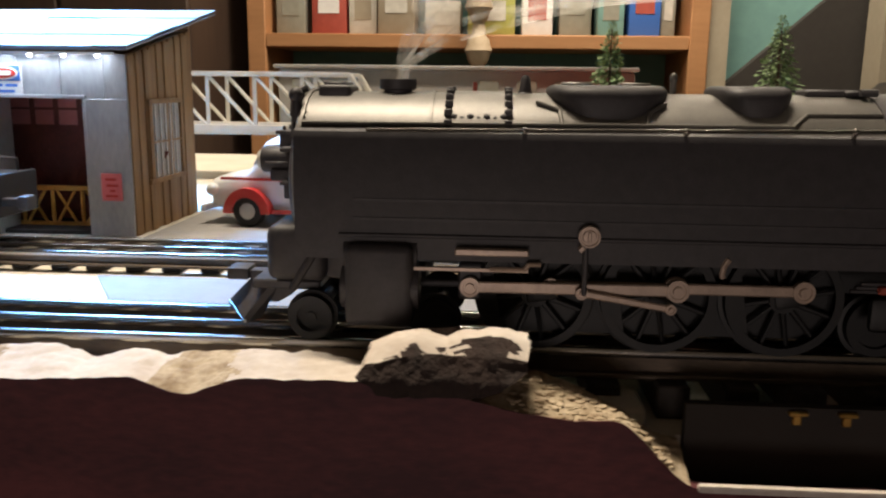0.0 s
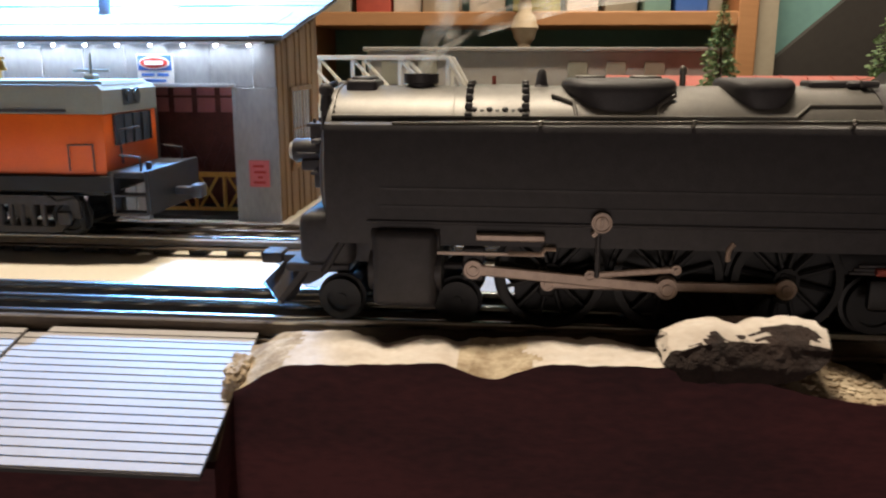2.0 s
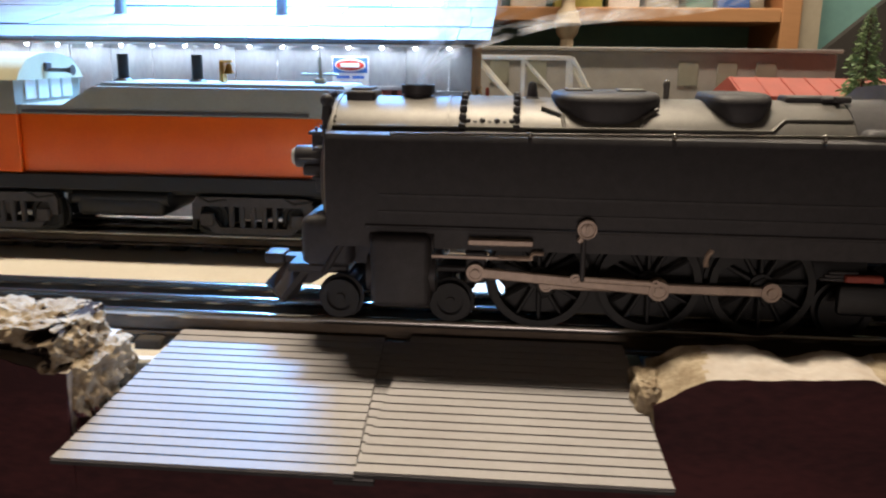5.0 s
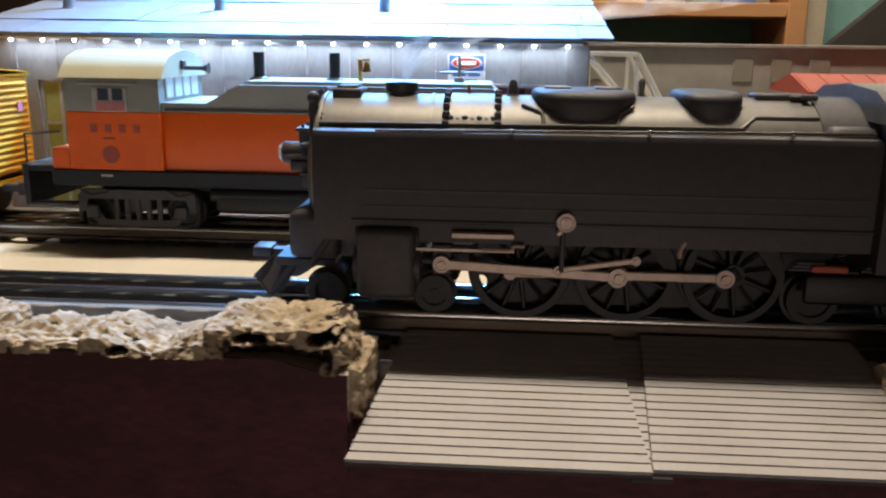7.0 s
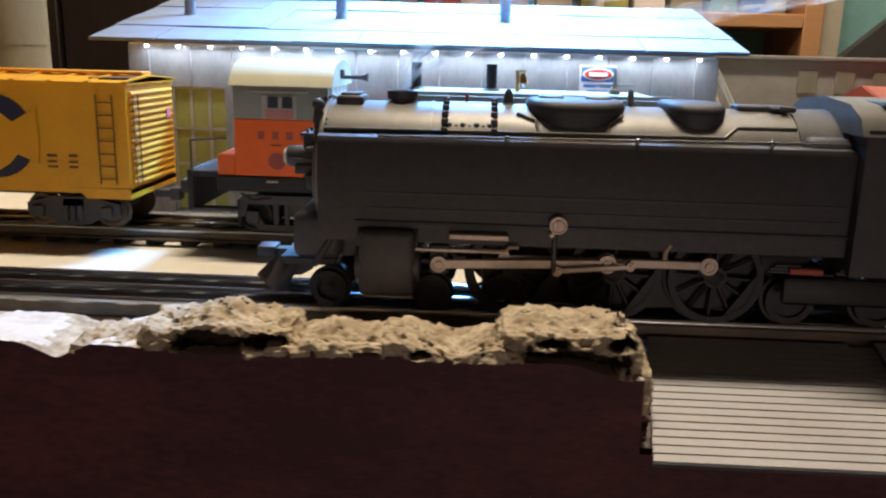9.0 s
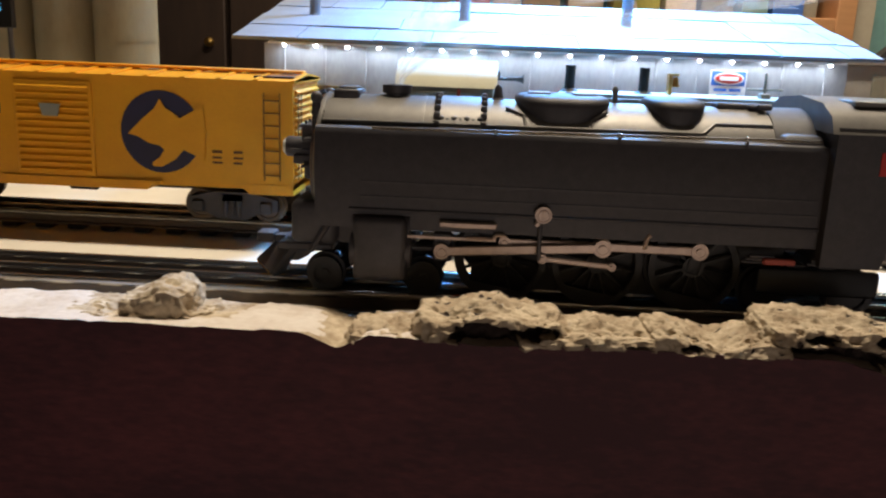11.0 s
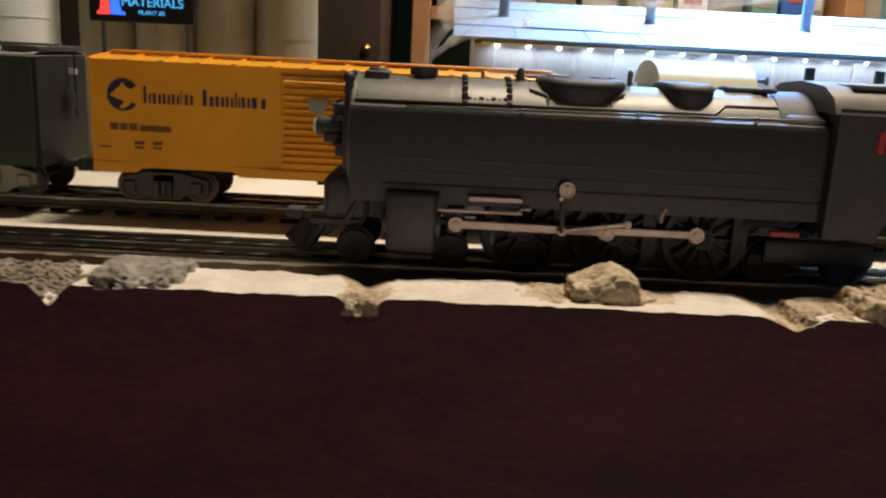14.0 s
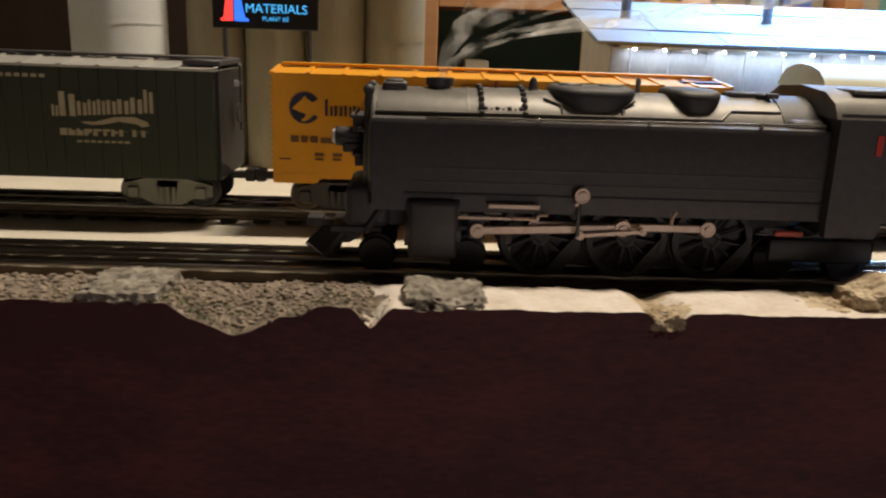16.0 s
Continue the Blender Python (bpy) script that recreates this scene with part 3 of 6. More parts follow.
def engine_shed():
    ob = thing("engine_shed", "sheet metal engine shed with pale shingled roof and lit eave", "building", (-0.4245, 0.2165, 0.0))
    X0, X1 = -0.1765, 0.1765

    def p(name, build, mat, label="", under=None):
        bm = bmesh.new()
        build(bm)
        return part(name, bm, mat, under or ob, label)

    # front wall with two openings
    for a, b, c, d in ((X0, -0.152, 0.0, 0.103), (-0.152, -0.118, 0.0785, 0.103), (-0.118, 0.096, 0.0, 0.103), (0.096, 0.152, 0.0785, 0.103), (0.152, X1, 0.0, 0.103)):
        wall = p("wall", lambda bm: box(bm, a, b, 0, 0.003, c, d), M["tin"], "galvanised sheet front wall")
    for k in range(14):
        x = X0 + 0.0126 + k * 0.0252
        lo = 0.0795 if (-0.152 < x < -0.118 or 0.096 < x < 0.152) else 0.0005
        p("seam", lambda bm: box(bm, x - 0.0006, x + 0.0006, -0.0007, 0.0004, lo, 0.102, 0.0003, 1), M["tin"], under=wall)
    p("corner_post", lambda bm: box(bm, X1 - 0.0245, X1 + 0.0008, -0.0016, 0.0, 0.0, 0.0785, 0.0004, 1), M["tin"], "dull metal corner sheet")
    p("door_frame", lambda bm: [box(bm, 0.0945, 0.0965, -0.0018, 0.02, 0.0, 0.080, 0.0003, 1), box(bm, 0.151, 0.153, -0.0018, 0.02, 0.0, 0.080, 0.0003, 1), box(bm, 0.0945, 0.153, -0.0022, 0.02, 0.0785, 0.0805, 0.0003, 1)], M["tin"])
    # red-brown inner doors with a row of panes
    d = p("door", lambda bm: box(bm, 0.03, 0.1735, 0.045, 0.048, 0.0, 0.0925), M["door"], "red-brown plank door with pink panes")
    for k in range(9):
        for j in range(2):
            x = 0.036 + k * 0.0152
            p("pane", lambda bm: box(bm, x, x + 0.0115, 0.0442, 0.0452, 0.0615 + j * 0.0105, 0.0705 + j * 0.0105, 0.0003, 1), M["pane_pink"], under=d)
    for k in range(22):
        x = 0.032 + k * 0.0064
        s = 1 if (k // 4) % 2 else -1
        p("plank", lambda bm: prism(bm, [(x, 0.022 if s > 0 else 0.046), (x + 0.0022, 0.022 if s > 0 else 0.046), (x + 0.0142, 0.046 if s > 0 else 0.022), (x + 0.012, 0.046 if s > 0 else 0.022)], 0.0442, 0.0455), M["door"], under=d)
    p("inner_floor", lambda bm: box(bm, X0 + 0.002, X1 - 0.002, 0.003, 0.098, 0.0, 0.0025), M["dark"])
    # ochre trestle railing inside the doorway
    r = p("railing", lambda bm: [box(bm, 0.060, 0.150, 0.0195, 0.0225, 0.0235, 0.0265, 0.0004, 1), box(bm, 0.060, 0.150, 0.0195, 0.0225, 0.0025, 0.0045)], M["yellowwood"], "ochre timber railing with cross braces")
    for k in range(5):
        x = 0.064 + k * 0.0185
        p("brace", lambda bm: [rod(bm, (x, 0.021, 0.0045), (x + 0.0115, 0.021, 0.0235), 0.0010, seg=6), rod(bm, (x + 0.0115, 0.0212, 0.0045), (x, 0.0212, 0.0235), 0.0010, seg=6), rod(bm, (x - 0.0025, 0.021, 0.0045), (x - 0.0025, 0.021, 0.0235), 0.0012, seg=6)], M["yellowwood"], under=r)
    # olive glazed doors in the second opening
    g = p("glazed_door", lambda bm: [box(bm, -0.152 + k * 0.0113, -0.1502 + k * 0.0113, 0.002, 0.005, 0.0, 0.0785) for k in range(4)] + [box(bm, -0.152, -0.118, 0.002, 0.005, z, z + 0.0015) for z in (0.0, 0.03, 0.052, 0.077)], M["silver"], "silver framed door with olive panes")
    for k in range(3):
        for z in (0.0015, 0.0315, 0.0535):
            p("pane", lambda bm: box(bm, -0.1502 + k * 0.0113, -0.1407 + k * 0.0113, 0.003, 0.004, z, z + (0.0285 if z < 0.01 else 0.0205 if z < 0.05 else 0.0235)), M["olive"], under=g)
    # side, back walls
    def side_wall(x0, x1):
        def build(bm):
            a = [(0.003, 0.0), (0.0975, 0.0), (0.0975, 0.1225), (0.003, 0.1025)]
            lo, hi = [bm.verts.new((x0, y, z)) for y, z in a], [bm.verts.new((x1, y, z)) for y, z in a]
            bm.faces.new(lo)
            bm.faces.new(hi)
            for k in range(4):
                bm.faces.new((lo[k], lo[(k + 1) % 4], hi[(k + 1) % 4], hi[k]))
        return build
    p("wall", side_wall(X1 - 0.003, X1), M["wood"], "brown wooden end wall")
    p("wall", side_wall(X0, X0 + 0.003), M["offwhite"], "pale end wall")
    p("wall", lambda bm: box(bm, X0, X1, 0.0975, 0.1005, 0, 0.123), M["wood"], "brown back wall")
    for k in range(10):
        y = 0.001 + k * 0.00975
        gap = 0.0004 + 0.0003 * (k % 3)
        top = 0.1025 + 0.0205 * k / 10
        p("board", lambda bm: box(bm, X1 - 0.0002, X1 + 0.0009 + 0.0004 * ((k * 7) % 3), y + gap, y + 0.0095, 0.0 + 0.0005 * (k % 2), top, 0.0003, 1), M["wood"])
    w = p("window", lambda bm: [box(bm, X1 + 0.0008, X1 + 0.0032, a, b, c, d2, 0.0003, 1) for a, b, c, d2 in ((0.022, 0.0245, 0.029, 0.0775), (0.0705, 0.073, 0.029, 0.0775), (0.022, 0.073, 0.0755, 0.0785), (0.020, 0.075, 0.028, 0.031))], M["wood"], "barred end window")
    p("pane", lambda bm: box(bm, X1 + 0.0004, X1 + 0.0016, 0.0245, 0.0705, 0.031, 0.0755), M["pane_grey"], under=w)
    for k in range(5):
        p("bar", lambda bm: box(bm, X1 + 0.0012, X1 + 0.0026, 0.0305 + k * 0.0077, 0.0317 + k * 0.0077, 0.031, 0.0755), M["offwhite"], under=w)
    p("bar", lambda bm: box(bm, X1 + 0.0012, X1 + 0.0026, 0.0245, 0.0705, 0.052, 0.0533), M["wood"], under=w)
    # roof of overlapping sheets
    slope = (0.1335 - 0.1045) / (0.335 - 0.1955)

    def plane(x0, x1, y0, y1, lift, t=0.0010):
        def build(bm):
            v = [bm.verts.new((x, y - 0.2165, 0.1045 + (y - 0.1955) * slope + lift + dz)) for dz in (0, t) for x, y in ((x0, y0), (x1, y0), (x1, y1), (x0, y1))]
            for f in ((0, 1, 2, 3), (4, 5, 6, 7), (0, 1, 5, 4), (1, 2, 6, 5), (2, 3, 7, 6), (3, 0, 4, 7)):
                bm.faces.new([v[k] for k in f])
        return build
    roof = p("roof", plane(-0.1905, 0.1875, 0.1955, 0.338, 0.0), M["shingle"], "pale grey sheet roof")
    rnd = random.Random(3)
    for row in range(4):
        x = -0.1905
        y0 = 0.1950 + row * 0.0355
        while x < 0.187:
            wd = rnd.uniform(0.034, 0.052)
            x1 = min(x + wd, 0.1875)
            p("sheet", plane(x + 0.0005, x1, y0 + rnd.uniform(-0.0012, 0.0012), y0 + 0.0375, 0.0010 + 0.0006 * (row % 2) + rnd.uniform(0, 0.0006), 0.0008), M["shingle"], under=roof)
            x = x1
    for x in (-0.156, -0.0555, 0.0515):
        v = p("vent_pipe", lambda bm: [rod(bm, (x, 0.0535, 0.119), (x, 0.0535, 0.165), 0.0036, seg=16), rod(bm, (x, 0.0535, 0.1195), (x, 0.0535, 0.1235), 0.0052, 0.0040, 16)], M["tin"], "metal vent pipe", roof)
    # lit strip under the eave
    strip = p("light_strip", lambda bm: box(bm, X0 + 0.004, X1 - 0.004, -0.0075, -0.0045, 0.1026, 0.1040), M["white"], "strip of small white lamps under the eave")
    for k in range(18):
        x = X0 + 0.014 + k * 0.0192
        p("lamp", lambda bm: ball(bm, (x, -0.006, 0.1022), 0.0011, 8, 6), M["led_white"], under=strip)
    return ob


engine_shed()


def wall_sign(name, label, x0, x1, z0, z1, y, face):
    ob = thing(name, label, "sign")
    bm = bmesh.new()
    box(bm, x0, x1, y - 0.0009, y, z0, z1, 0.0003, 1)
    part("board", bm, face, ob)
    return ob


s = wall_sign("warning_sign", "white warning sign with red oval on the shed wall", -0.3288, -0.3072, 0.0800, 0.0972, 0.2158, M["white"])
bar(s, "band", M["blue"], -0.3280, -0.3080, 0.2148, 0.0880, 0.0965, 0.0002)
bm = bmesh.new()
lathe(bm, [(0, 0.0001), (0, 0.0042), (-0.0004, 0.0042), (-0.0004, 0.0001)], "y", (0, 0, 0), 28)
bmesh.ops.scale(bm, vec=(2.15, 1, 0.88), verts=bm.verts)
o = part("oval", bm, M["white"], s, at=(-0.3180, 0.2144, 0.0922))
bm = bmesh.new()
lathe(bm, [(0, 0.0001), (0, 0.0038), (-0.0004, 0.0038), (-0.0004, 0.0001)], "y", (0, 0, 0), 28)
bmesh.ops.scale(bm, vec=(2.15, 1, 0.75), verts=bm.verts)
part("oval", bm, M["red"], s, at=(-0.3180, 0.2141, 0.0922))
bar(s, "letter_bar", M["white"], -0.3235, -0.3125, 0.2135, 0.0910, 0.0934, 0.0002)
for k, (a, b) in enumerate(((-0.3262, -0.3185), (-0.3170, -0.3100), (-0.3240, -0.3118))):
    z = 0.0855 if k < 2 else 0.0822
    bar(s, "letter_bar", M["blue"], a, b, 0.2149, z - 0.0008, z + 0.0008, 0.0002)
s = wall_sign("notice", "small faded pink notice on the shed corner", -0.2651, -0.2530, 0.0212, 0.0369, 0.2148, M["pink"])
for z, a, b in ((0.0335, -0.2625, -0.2560), (0.0300, -0.2620, -0.2550), (0.0270, -0.2600, -0.2570), (0.0240, -0.2625, -0.2555)):
    bar(s, "letter_bar", M["red"], a, b, 0.2139, z - 0.0007, z + 0.0007, 0.0002)

# ---- steam locomotive ----
AXLE_Z, PIN_Z, CRANK, DRIVERS = 0.0330, 0.0353, 0.0040, (0.0044, 0.0375, 0.0706)
CROSS_Z, MAIN_ROD = 0.0356, 0.0546


def spoked_wheel(name, r, y, width, spokes, parent, x, z, crank=False, label=""):
    bm = bmesh.new()
    s = -1
    lathe(bm, [(0, r - 0.0022), (0, r), (width * 0.7, r), (width * 0.75, r + 0.0011), (width, r + 0.0011), (width, r - 0.0022)], "y", (0, 0, 0), 36)
    bm.faces.ensure_lookup_table()
    for f in sorted(bm.faces, key=lambda f: -len(f.verts))[:2]:
        bm.faces.remove(f)
    lathe(bm, [(0.0006, 0.0001), (0.0006, r * 0.24), (width, r * 0.24), (width, 0.0001)], "y", (0, 0, 0), 16)
    if not spokes:
        lathe(bm, [(0.0012, 0.0003), (0.0012, r - 0.001), (width * 0.6, r - 0.001), (width * 0.6, 0.0003)], "y", (0, 0, 0), 24)
    if crank:
        box(bm, -0.0024, CRANK + 0.0024, 0.0, width * 0.8, -0.0024, 0.0024, 0.0008, 2)
        prism(bm, [(-math.cos(a) * (r - 0.0015), math.sin(a) * (r - 0.0015)) for a in [-0.75 + 0.25 * k for k in range(7)]], 0.0004, width * 0.8)
    rod(bm, (0, width * 0.9, 0), (0, -2 * y - width * 0.9, 0), 0.0018, seg=10)
    # the twin wheel at the far end of the axle
    lathe(bm, [(-2 * y - width, r - 0.0022), (-2 * y - width, r + 0.0011), (-2 * y, r), (-2 * y, r - 0.0022)], "y", (0, 0, 0), 30)
    ob = part(name, bm, M["wheel"], parent, label, (x, y, z))
    for k in range(spokes):
        a = 2 * math.pi * k / spokes
        bm = bmesh.new()
        rod(bm, (math.cos(a) * r * 0.15, width * 0.5, math.sin(a) * r * 0.15), (math.cos(a) * (r - 0.001), width * 0.5, math.sin(a) * (r - 0.001)), 0.0008, 0.0006, 6)
        part("spoke", bm, M["wheel"], ob)
    return ob


def steam_locomotive():
    ob = thing("steam_locomotive", "black steam locomotive with copper-toned side rods, rolling along", "locomotive", (-0.0336, 0, 0))

    def p(name, build, mat=M["black"], label="", under=None):
        bm = bmesh.new()
        build(bm)
        return part(name, bm, mat, under or ob, label)

    BZ, R = 0.0620, 0.0243
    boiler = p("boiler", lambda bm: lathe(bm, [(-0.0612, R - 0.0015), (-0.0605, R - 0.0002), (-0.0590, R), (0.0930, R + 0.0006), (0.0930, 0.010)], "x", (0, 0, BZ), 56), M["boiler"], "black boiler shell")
    for x in (-0.0598, -0.0252, 0.0105, 0.0575):
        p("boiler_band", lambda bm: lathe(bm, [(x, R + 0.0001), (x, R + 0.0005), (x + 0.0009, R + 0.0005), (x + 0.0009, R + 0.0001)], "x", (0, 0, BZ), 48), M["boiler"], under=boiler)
    for k in range(22):
        a = -0.9 + k * 0.085
        p("rivet", lambda bm: ball(bm, (-0.0586, -math.cos(a) * (R + 0.0001), BZ + math.sin(a) * (R + 0.0001)), 0.00035, 6, 4), M["boiler"], under=boiler)
    # smokebox front
    door = p("smokebox_door", lambda bm: [lathe(bm, [(-0.0608, R - 0.002), (-0.0622, R - 0.004), (-0.0635, R - 0.0075), (-0.0642, 0.006), (-0.0645, 0.0005)], "x", (0, 0, BZ - 0.0005), 40), box(bm, -0.0625, -0.0618, -0.016, 0.016, 0.0500, 0.0780, 0.0003, 1)], M["black"], "smokebox front")
    p("handwheel", lambda bm: [rod(bm, (-0.0645, 0, 0.0585), (-0.0672, 0, 0.0585), 0.0035, 0.0028, 16)], under=door)
    for z0, z1, xf, name, lab in ((0.0692, 0.0750, -0.0680, "number_box", "square lamp box above the headlight"), (0.0560, 0.0606, -0.0672, "valve_box", "small valve box under the headlight")):
        nb = p(name, lambda bm: [box(bm, xf, -0.0620, -0.0085, 0.0085, z0, z1, 0.0006, 2), box(bm, xf - 0.0008, -0.0620, -0.0095, 0.0095, z1 - 0.0006, z1 + 0.0004, 0.0002, 1)], M["black"], lab, door)
        p("bracket", lambda bm: [rod(bm, (xf + 0.0012, dy, z1), (xf + 0.0012, dy, z1 + 0.0016), 0.0005, seg=6) for dy in (-0.007, 0.0, 0.007)], M["black"], under=nb)
    hl = p("headlight", lambda bm: [lathe(bm, [(-0.0752, 0.0034), (-0.0748, 0.0037), (-0.0690, 0.0037), (-0.0660, 0.0034), (-0.0635, 0.0034)], "x", (0, 0, 0.0664), 24), box(bm, -0.0722, -0.0635, -0.0042, 0.0042, 0.0606, 0.0640, 0.0006), box(bm, -0.0735, -0.0640, -0.0050, -0.0030, 0.0655, 0.0662, 0.0002, 1)], M["black"], "headlight housing")
    p("lens", lambda bm: lathe(bm, [(-0.0768, 0.0006), (-0.0764, 0.0024), (-0.0752, 0.0033), (-0.0746, 0.0033)], "x", (0, 0, 0.0664), 24), M["lens"], "clear glass headlight lens", hl)
    for dy in (-0.013, 0.013):
        ml = p("marker_lamp", lambda bm: [rod(bm, (-0.0622, dy, 0.0740), (-0.0618, dy, 0.0800), 0.0014, seg=10), ball(bm, (-0.0618, dy, 0.0853), 0.0021, 12, 8), rod(bm, (-0.0618, dy, 0.0795), (-0.0618, dy, 0.0840), 0.0019, 0.0014, 10)], under=door)
    p("bell_bracket", lambda bm: [pipe(bm, [(-0.0605, -0.006, 0.0815), (-0.0622, -0.006, 0.0862), (-0.0600, -0.006, 0.0872)], 0.0009), box(bm, -0.066, -0.0628, -0.016, -0.010, 0.0700, 0.0712, 0.0003, 1)], under=door)
    # things on the boiler's top
    p("smoke_hood", lambda bm: [box(bm, -0.0570, -0.0478, -0.0075, 0.0075, 0.0835, 0.0882, 0.0012, 3), box(bm, -0.0556, -0.0492, -0.006, 0.006, 0.0880, 0.0890, 0.0004, 1)], M["black"], "low box on the smokebox")
    p("smokestack", lambda bm: [lathe(bm, [(0.0835, 0.0062), (0.0848, 0.0040), (0.0868, 0.0040), (0.0872, 0.0052), (0.0899, 0.0053), (0.0899, 0.0043), (0.0875, 0.0040)], "z", (-0.0353, 0, 0), 28)], M["black"], "short flared smokestack")
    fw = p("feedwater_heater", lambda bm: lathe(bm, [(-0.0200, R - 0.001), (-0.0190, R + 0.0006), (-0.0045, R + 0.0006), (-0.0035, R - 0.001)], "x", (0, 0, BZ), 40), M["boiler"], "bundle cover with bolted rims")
    for x in (-0.0200, -0.0040):
        for k in range(9):
            a = math.pi / 2 + (k - 4) * 0.155 + 0.40
            p("bolt_lug", lambda bm: box(bm, x - 0.0011, x + 0.0011, -math.sin(a - math.pi / 2) * R - 0.0007, -math.sin(a - math.pi / 2) * R + 0.0007, BZ + math.cos(a - math.pi / 2) * R - 0.0002, BZ + math.cos(a - math.pi / 2) * R + 0.0018, 0.0003, 1), M["black"], under=fw)
    for k in range(7):
        x = -0.0185 + 0.0022 * k
        p("bolt_lug", lambda bm: ball(bm, (x, -0.0165, 0.0800 - 0.0006 * (k % 2)), 0.0011, 8, 6), M["black"], under=fw)
    p("safety_stub", lambda bm: rod(bm, (-0.0134, 0, 0.0860), (-0.0134, 0, 0.0893), 0.0006, seg=8), M["redroof"], "small red valve")
    p("bell", lambda bm: [box(bm, -0.0016, 0.0030, -0.0035, 0.0035, 0.0830, 0.0868, 0.0006, 1), lathe(bm, [(0.0866, 0.0020), (0.0875, 0.0017), (0.0905, 0.0013), (0.0914, 0.0006)], "z", (0.0007, -0.001, 0), 16)], M["black"], "small bell on its yoke")

    def dome(x0, x1, bottom, top, half):
        def build(bm):
            n, rings = 40, []
            xc, hx = (x0 + x1) / 2, (x1 - x0) / 2
            h = top - bottom
            for z, sx, sy in ((bottom, 0.56, 1.0), (bottom + 0.25 * h, 0.66, 1.0), (bottom + 0.50 * h, 0.82, 1.0), (bottom + 0.68 * h, 0.95, 1.0), (bottom + 0.80 * h, 0.995, 0.99), (bottom + 0.89 * h, 0.99, 0.95), (bottom + 0.96 * h, 0.95, 0.86), (top, 0.86, 0.70)):
                ring = []
                for k in range(n):
                    a = 2 * math.pi * k / n
                    c, s = math.cos(a), math.sin(a)
                    ring.append(bm.verts.new((xc + math.copysign(abs(c) ** 0.55, c) * hx * sx, math.copysign(abs(s) ** 0.7, s) * half * sy, z)))
                rings.append(ring)
            for ra, rb in zip(rings, rings[1:]):
                for k in range(n):
                    bm.faces.new((ra[k], ra[(k + 1) % n], rb[(k + 1) % n], rb[k]))
            bm.faces.new(rings[-1])
            bm.faces.new(rings[0])
        return build
    sd = p("sand_dome", dome(0.0066, 0.0395, 0.0760, 0.0889, 0.0168), M["black"], "long sand dome with flat lid")
    for x in (0.0150, 0.0310):
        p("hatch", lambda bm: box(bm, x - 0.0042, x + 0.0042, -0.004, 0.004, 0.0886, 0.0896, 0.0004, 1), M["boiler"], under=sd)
    p("steam_dome", dome(0.0518, 0.0718, 0.0765, 0.0890, 0.0160), M["black"], "low steam dome")
    p("whistle", lambda bm: [rod(bm, (0.0420, 0.001, 0.0855), (0.0420, 0.001, 0.0905), 0.0009, seg=10), ball(bm, (0.0420, 0.001, 0.0908), 0.0011, 10, 8, (1, 1, 1.6))], M["boiler"], "small steam whistle")
    p("turret", lambda bm: [box(bm, 0.0765, 0.0930, -0.0045, 0.0045, 0.0862, 0.0884, 0.0006, 1), box(bm, 0.0865, 0.0925, -0.0065, 0.0065, 0.0868, 0.0882, 0.0005, 1), rod(bm, (0.0895, -0.0075, 0.0876), (0.0940, -0.0075, 0.0876), 0.0010, seg=8)], M["black"], "steam turret")
    # pipes and handrail
    p("sand_pipe", lambda bm: pipe(bm, [(0.0035, -0.0118, 0.0842), (0.0095, -0.0145, 0.0822), (0.0102, -0.0182, 0.0785)], 0.0006), M["boiler"], "thin sand pipe")
    p("sand_pipe", lambda bm: pipe(bm, [(0.0375, -0.0128, 0.0842), (0.0330, -0.0150, 0.0818), (0.0322, -0.0182, 0.0785)], 0.0006), M["boiler"], "thin sand pipe")
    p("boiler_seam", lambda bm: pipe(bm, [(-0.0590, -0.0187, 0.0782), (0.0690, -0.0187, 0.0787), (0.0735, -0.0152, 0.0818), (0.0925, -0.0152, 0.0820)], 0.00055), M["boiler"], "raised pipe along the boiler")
    hr = p("handrail", lambda bm: rod(bm, (-0.0405, -0.0262, 0.0768), (0.1050, -0.0262, 0.0784), 0.00055, seg=8), M["steel"], "bright wire handrail")
    for x in (0.0, 0.0405, 0.0815):
        p("stanchion", lambda bm: [ball(bm, (x, -0.0262, 0.0772 + x * 0.011), 0.0010, 10, 8), rod(bm, (x, -0.0262, 0.0770), (x, -0.0205, 0.0755), 0.0006, seg=6)], M["steel"], under=hr)
    p("handrail", lambda bm: rod(bm, (-0.0405, 0.0262, 0.0768), (0.1050, 0.0262, 0.0784), 0.00055, seg=8), M["steel"])
    # firebox, running boards, tanks
    p("firebox", lambda bm: [box(bm, 0.0930, 0.1080, -0.0238, 0.0238, 0.0440, 0.0800, 0.003, 3), lathe(bm, [(0.0925, R - 0.002), (0.0928, R + 0.0010), (0.1090, R + 0.0014), (0.1092, R - 0.002)], "x", (0, 0, BZ), 48)], M["black"], "firebox wrapper")
    rb = p("running_board", lambda bm: [box(bm, -0.0480, 0.1090, -0.0270, 0.0270, 0.0490, 0.0500, 0.0003, 1)], label="running board along the boiler")
    for s in (-1, 1):
        sk = p("side_skirt", lambda bm: prism_x(bm, [(s * 0.0225, 0.0430), (s * 0.0262, 0.0430), (s * 0.0262, 0.0745), (s * 0.0252, 0.0764), (s * 0.0235, 0.0770), (s * 0.0225, 0.0770)], -0.0597, 0.1090), M["black"], "flat black side skirt")
        for z in (0.0585, 0.0535):
            p("skirt_rib", lambda bm: box(bm, -0.0440, 0.1060, min(s * 0.0260, s * 0.0266), max(s * 0.0260, s * 0.0266), z, z + 0.0007), M["black"], under=sk)
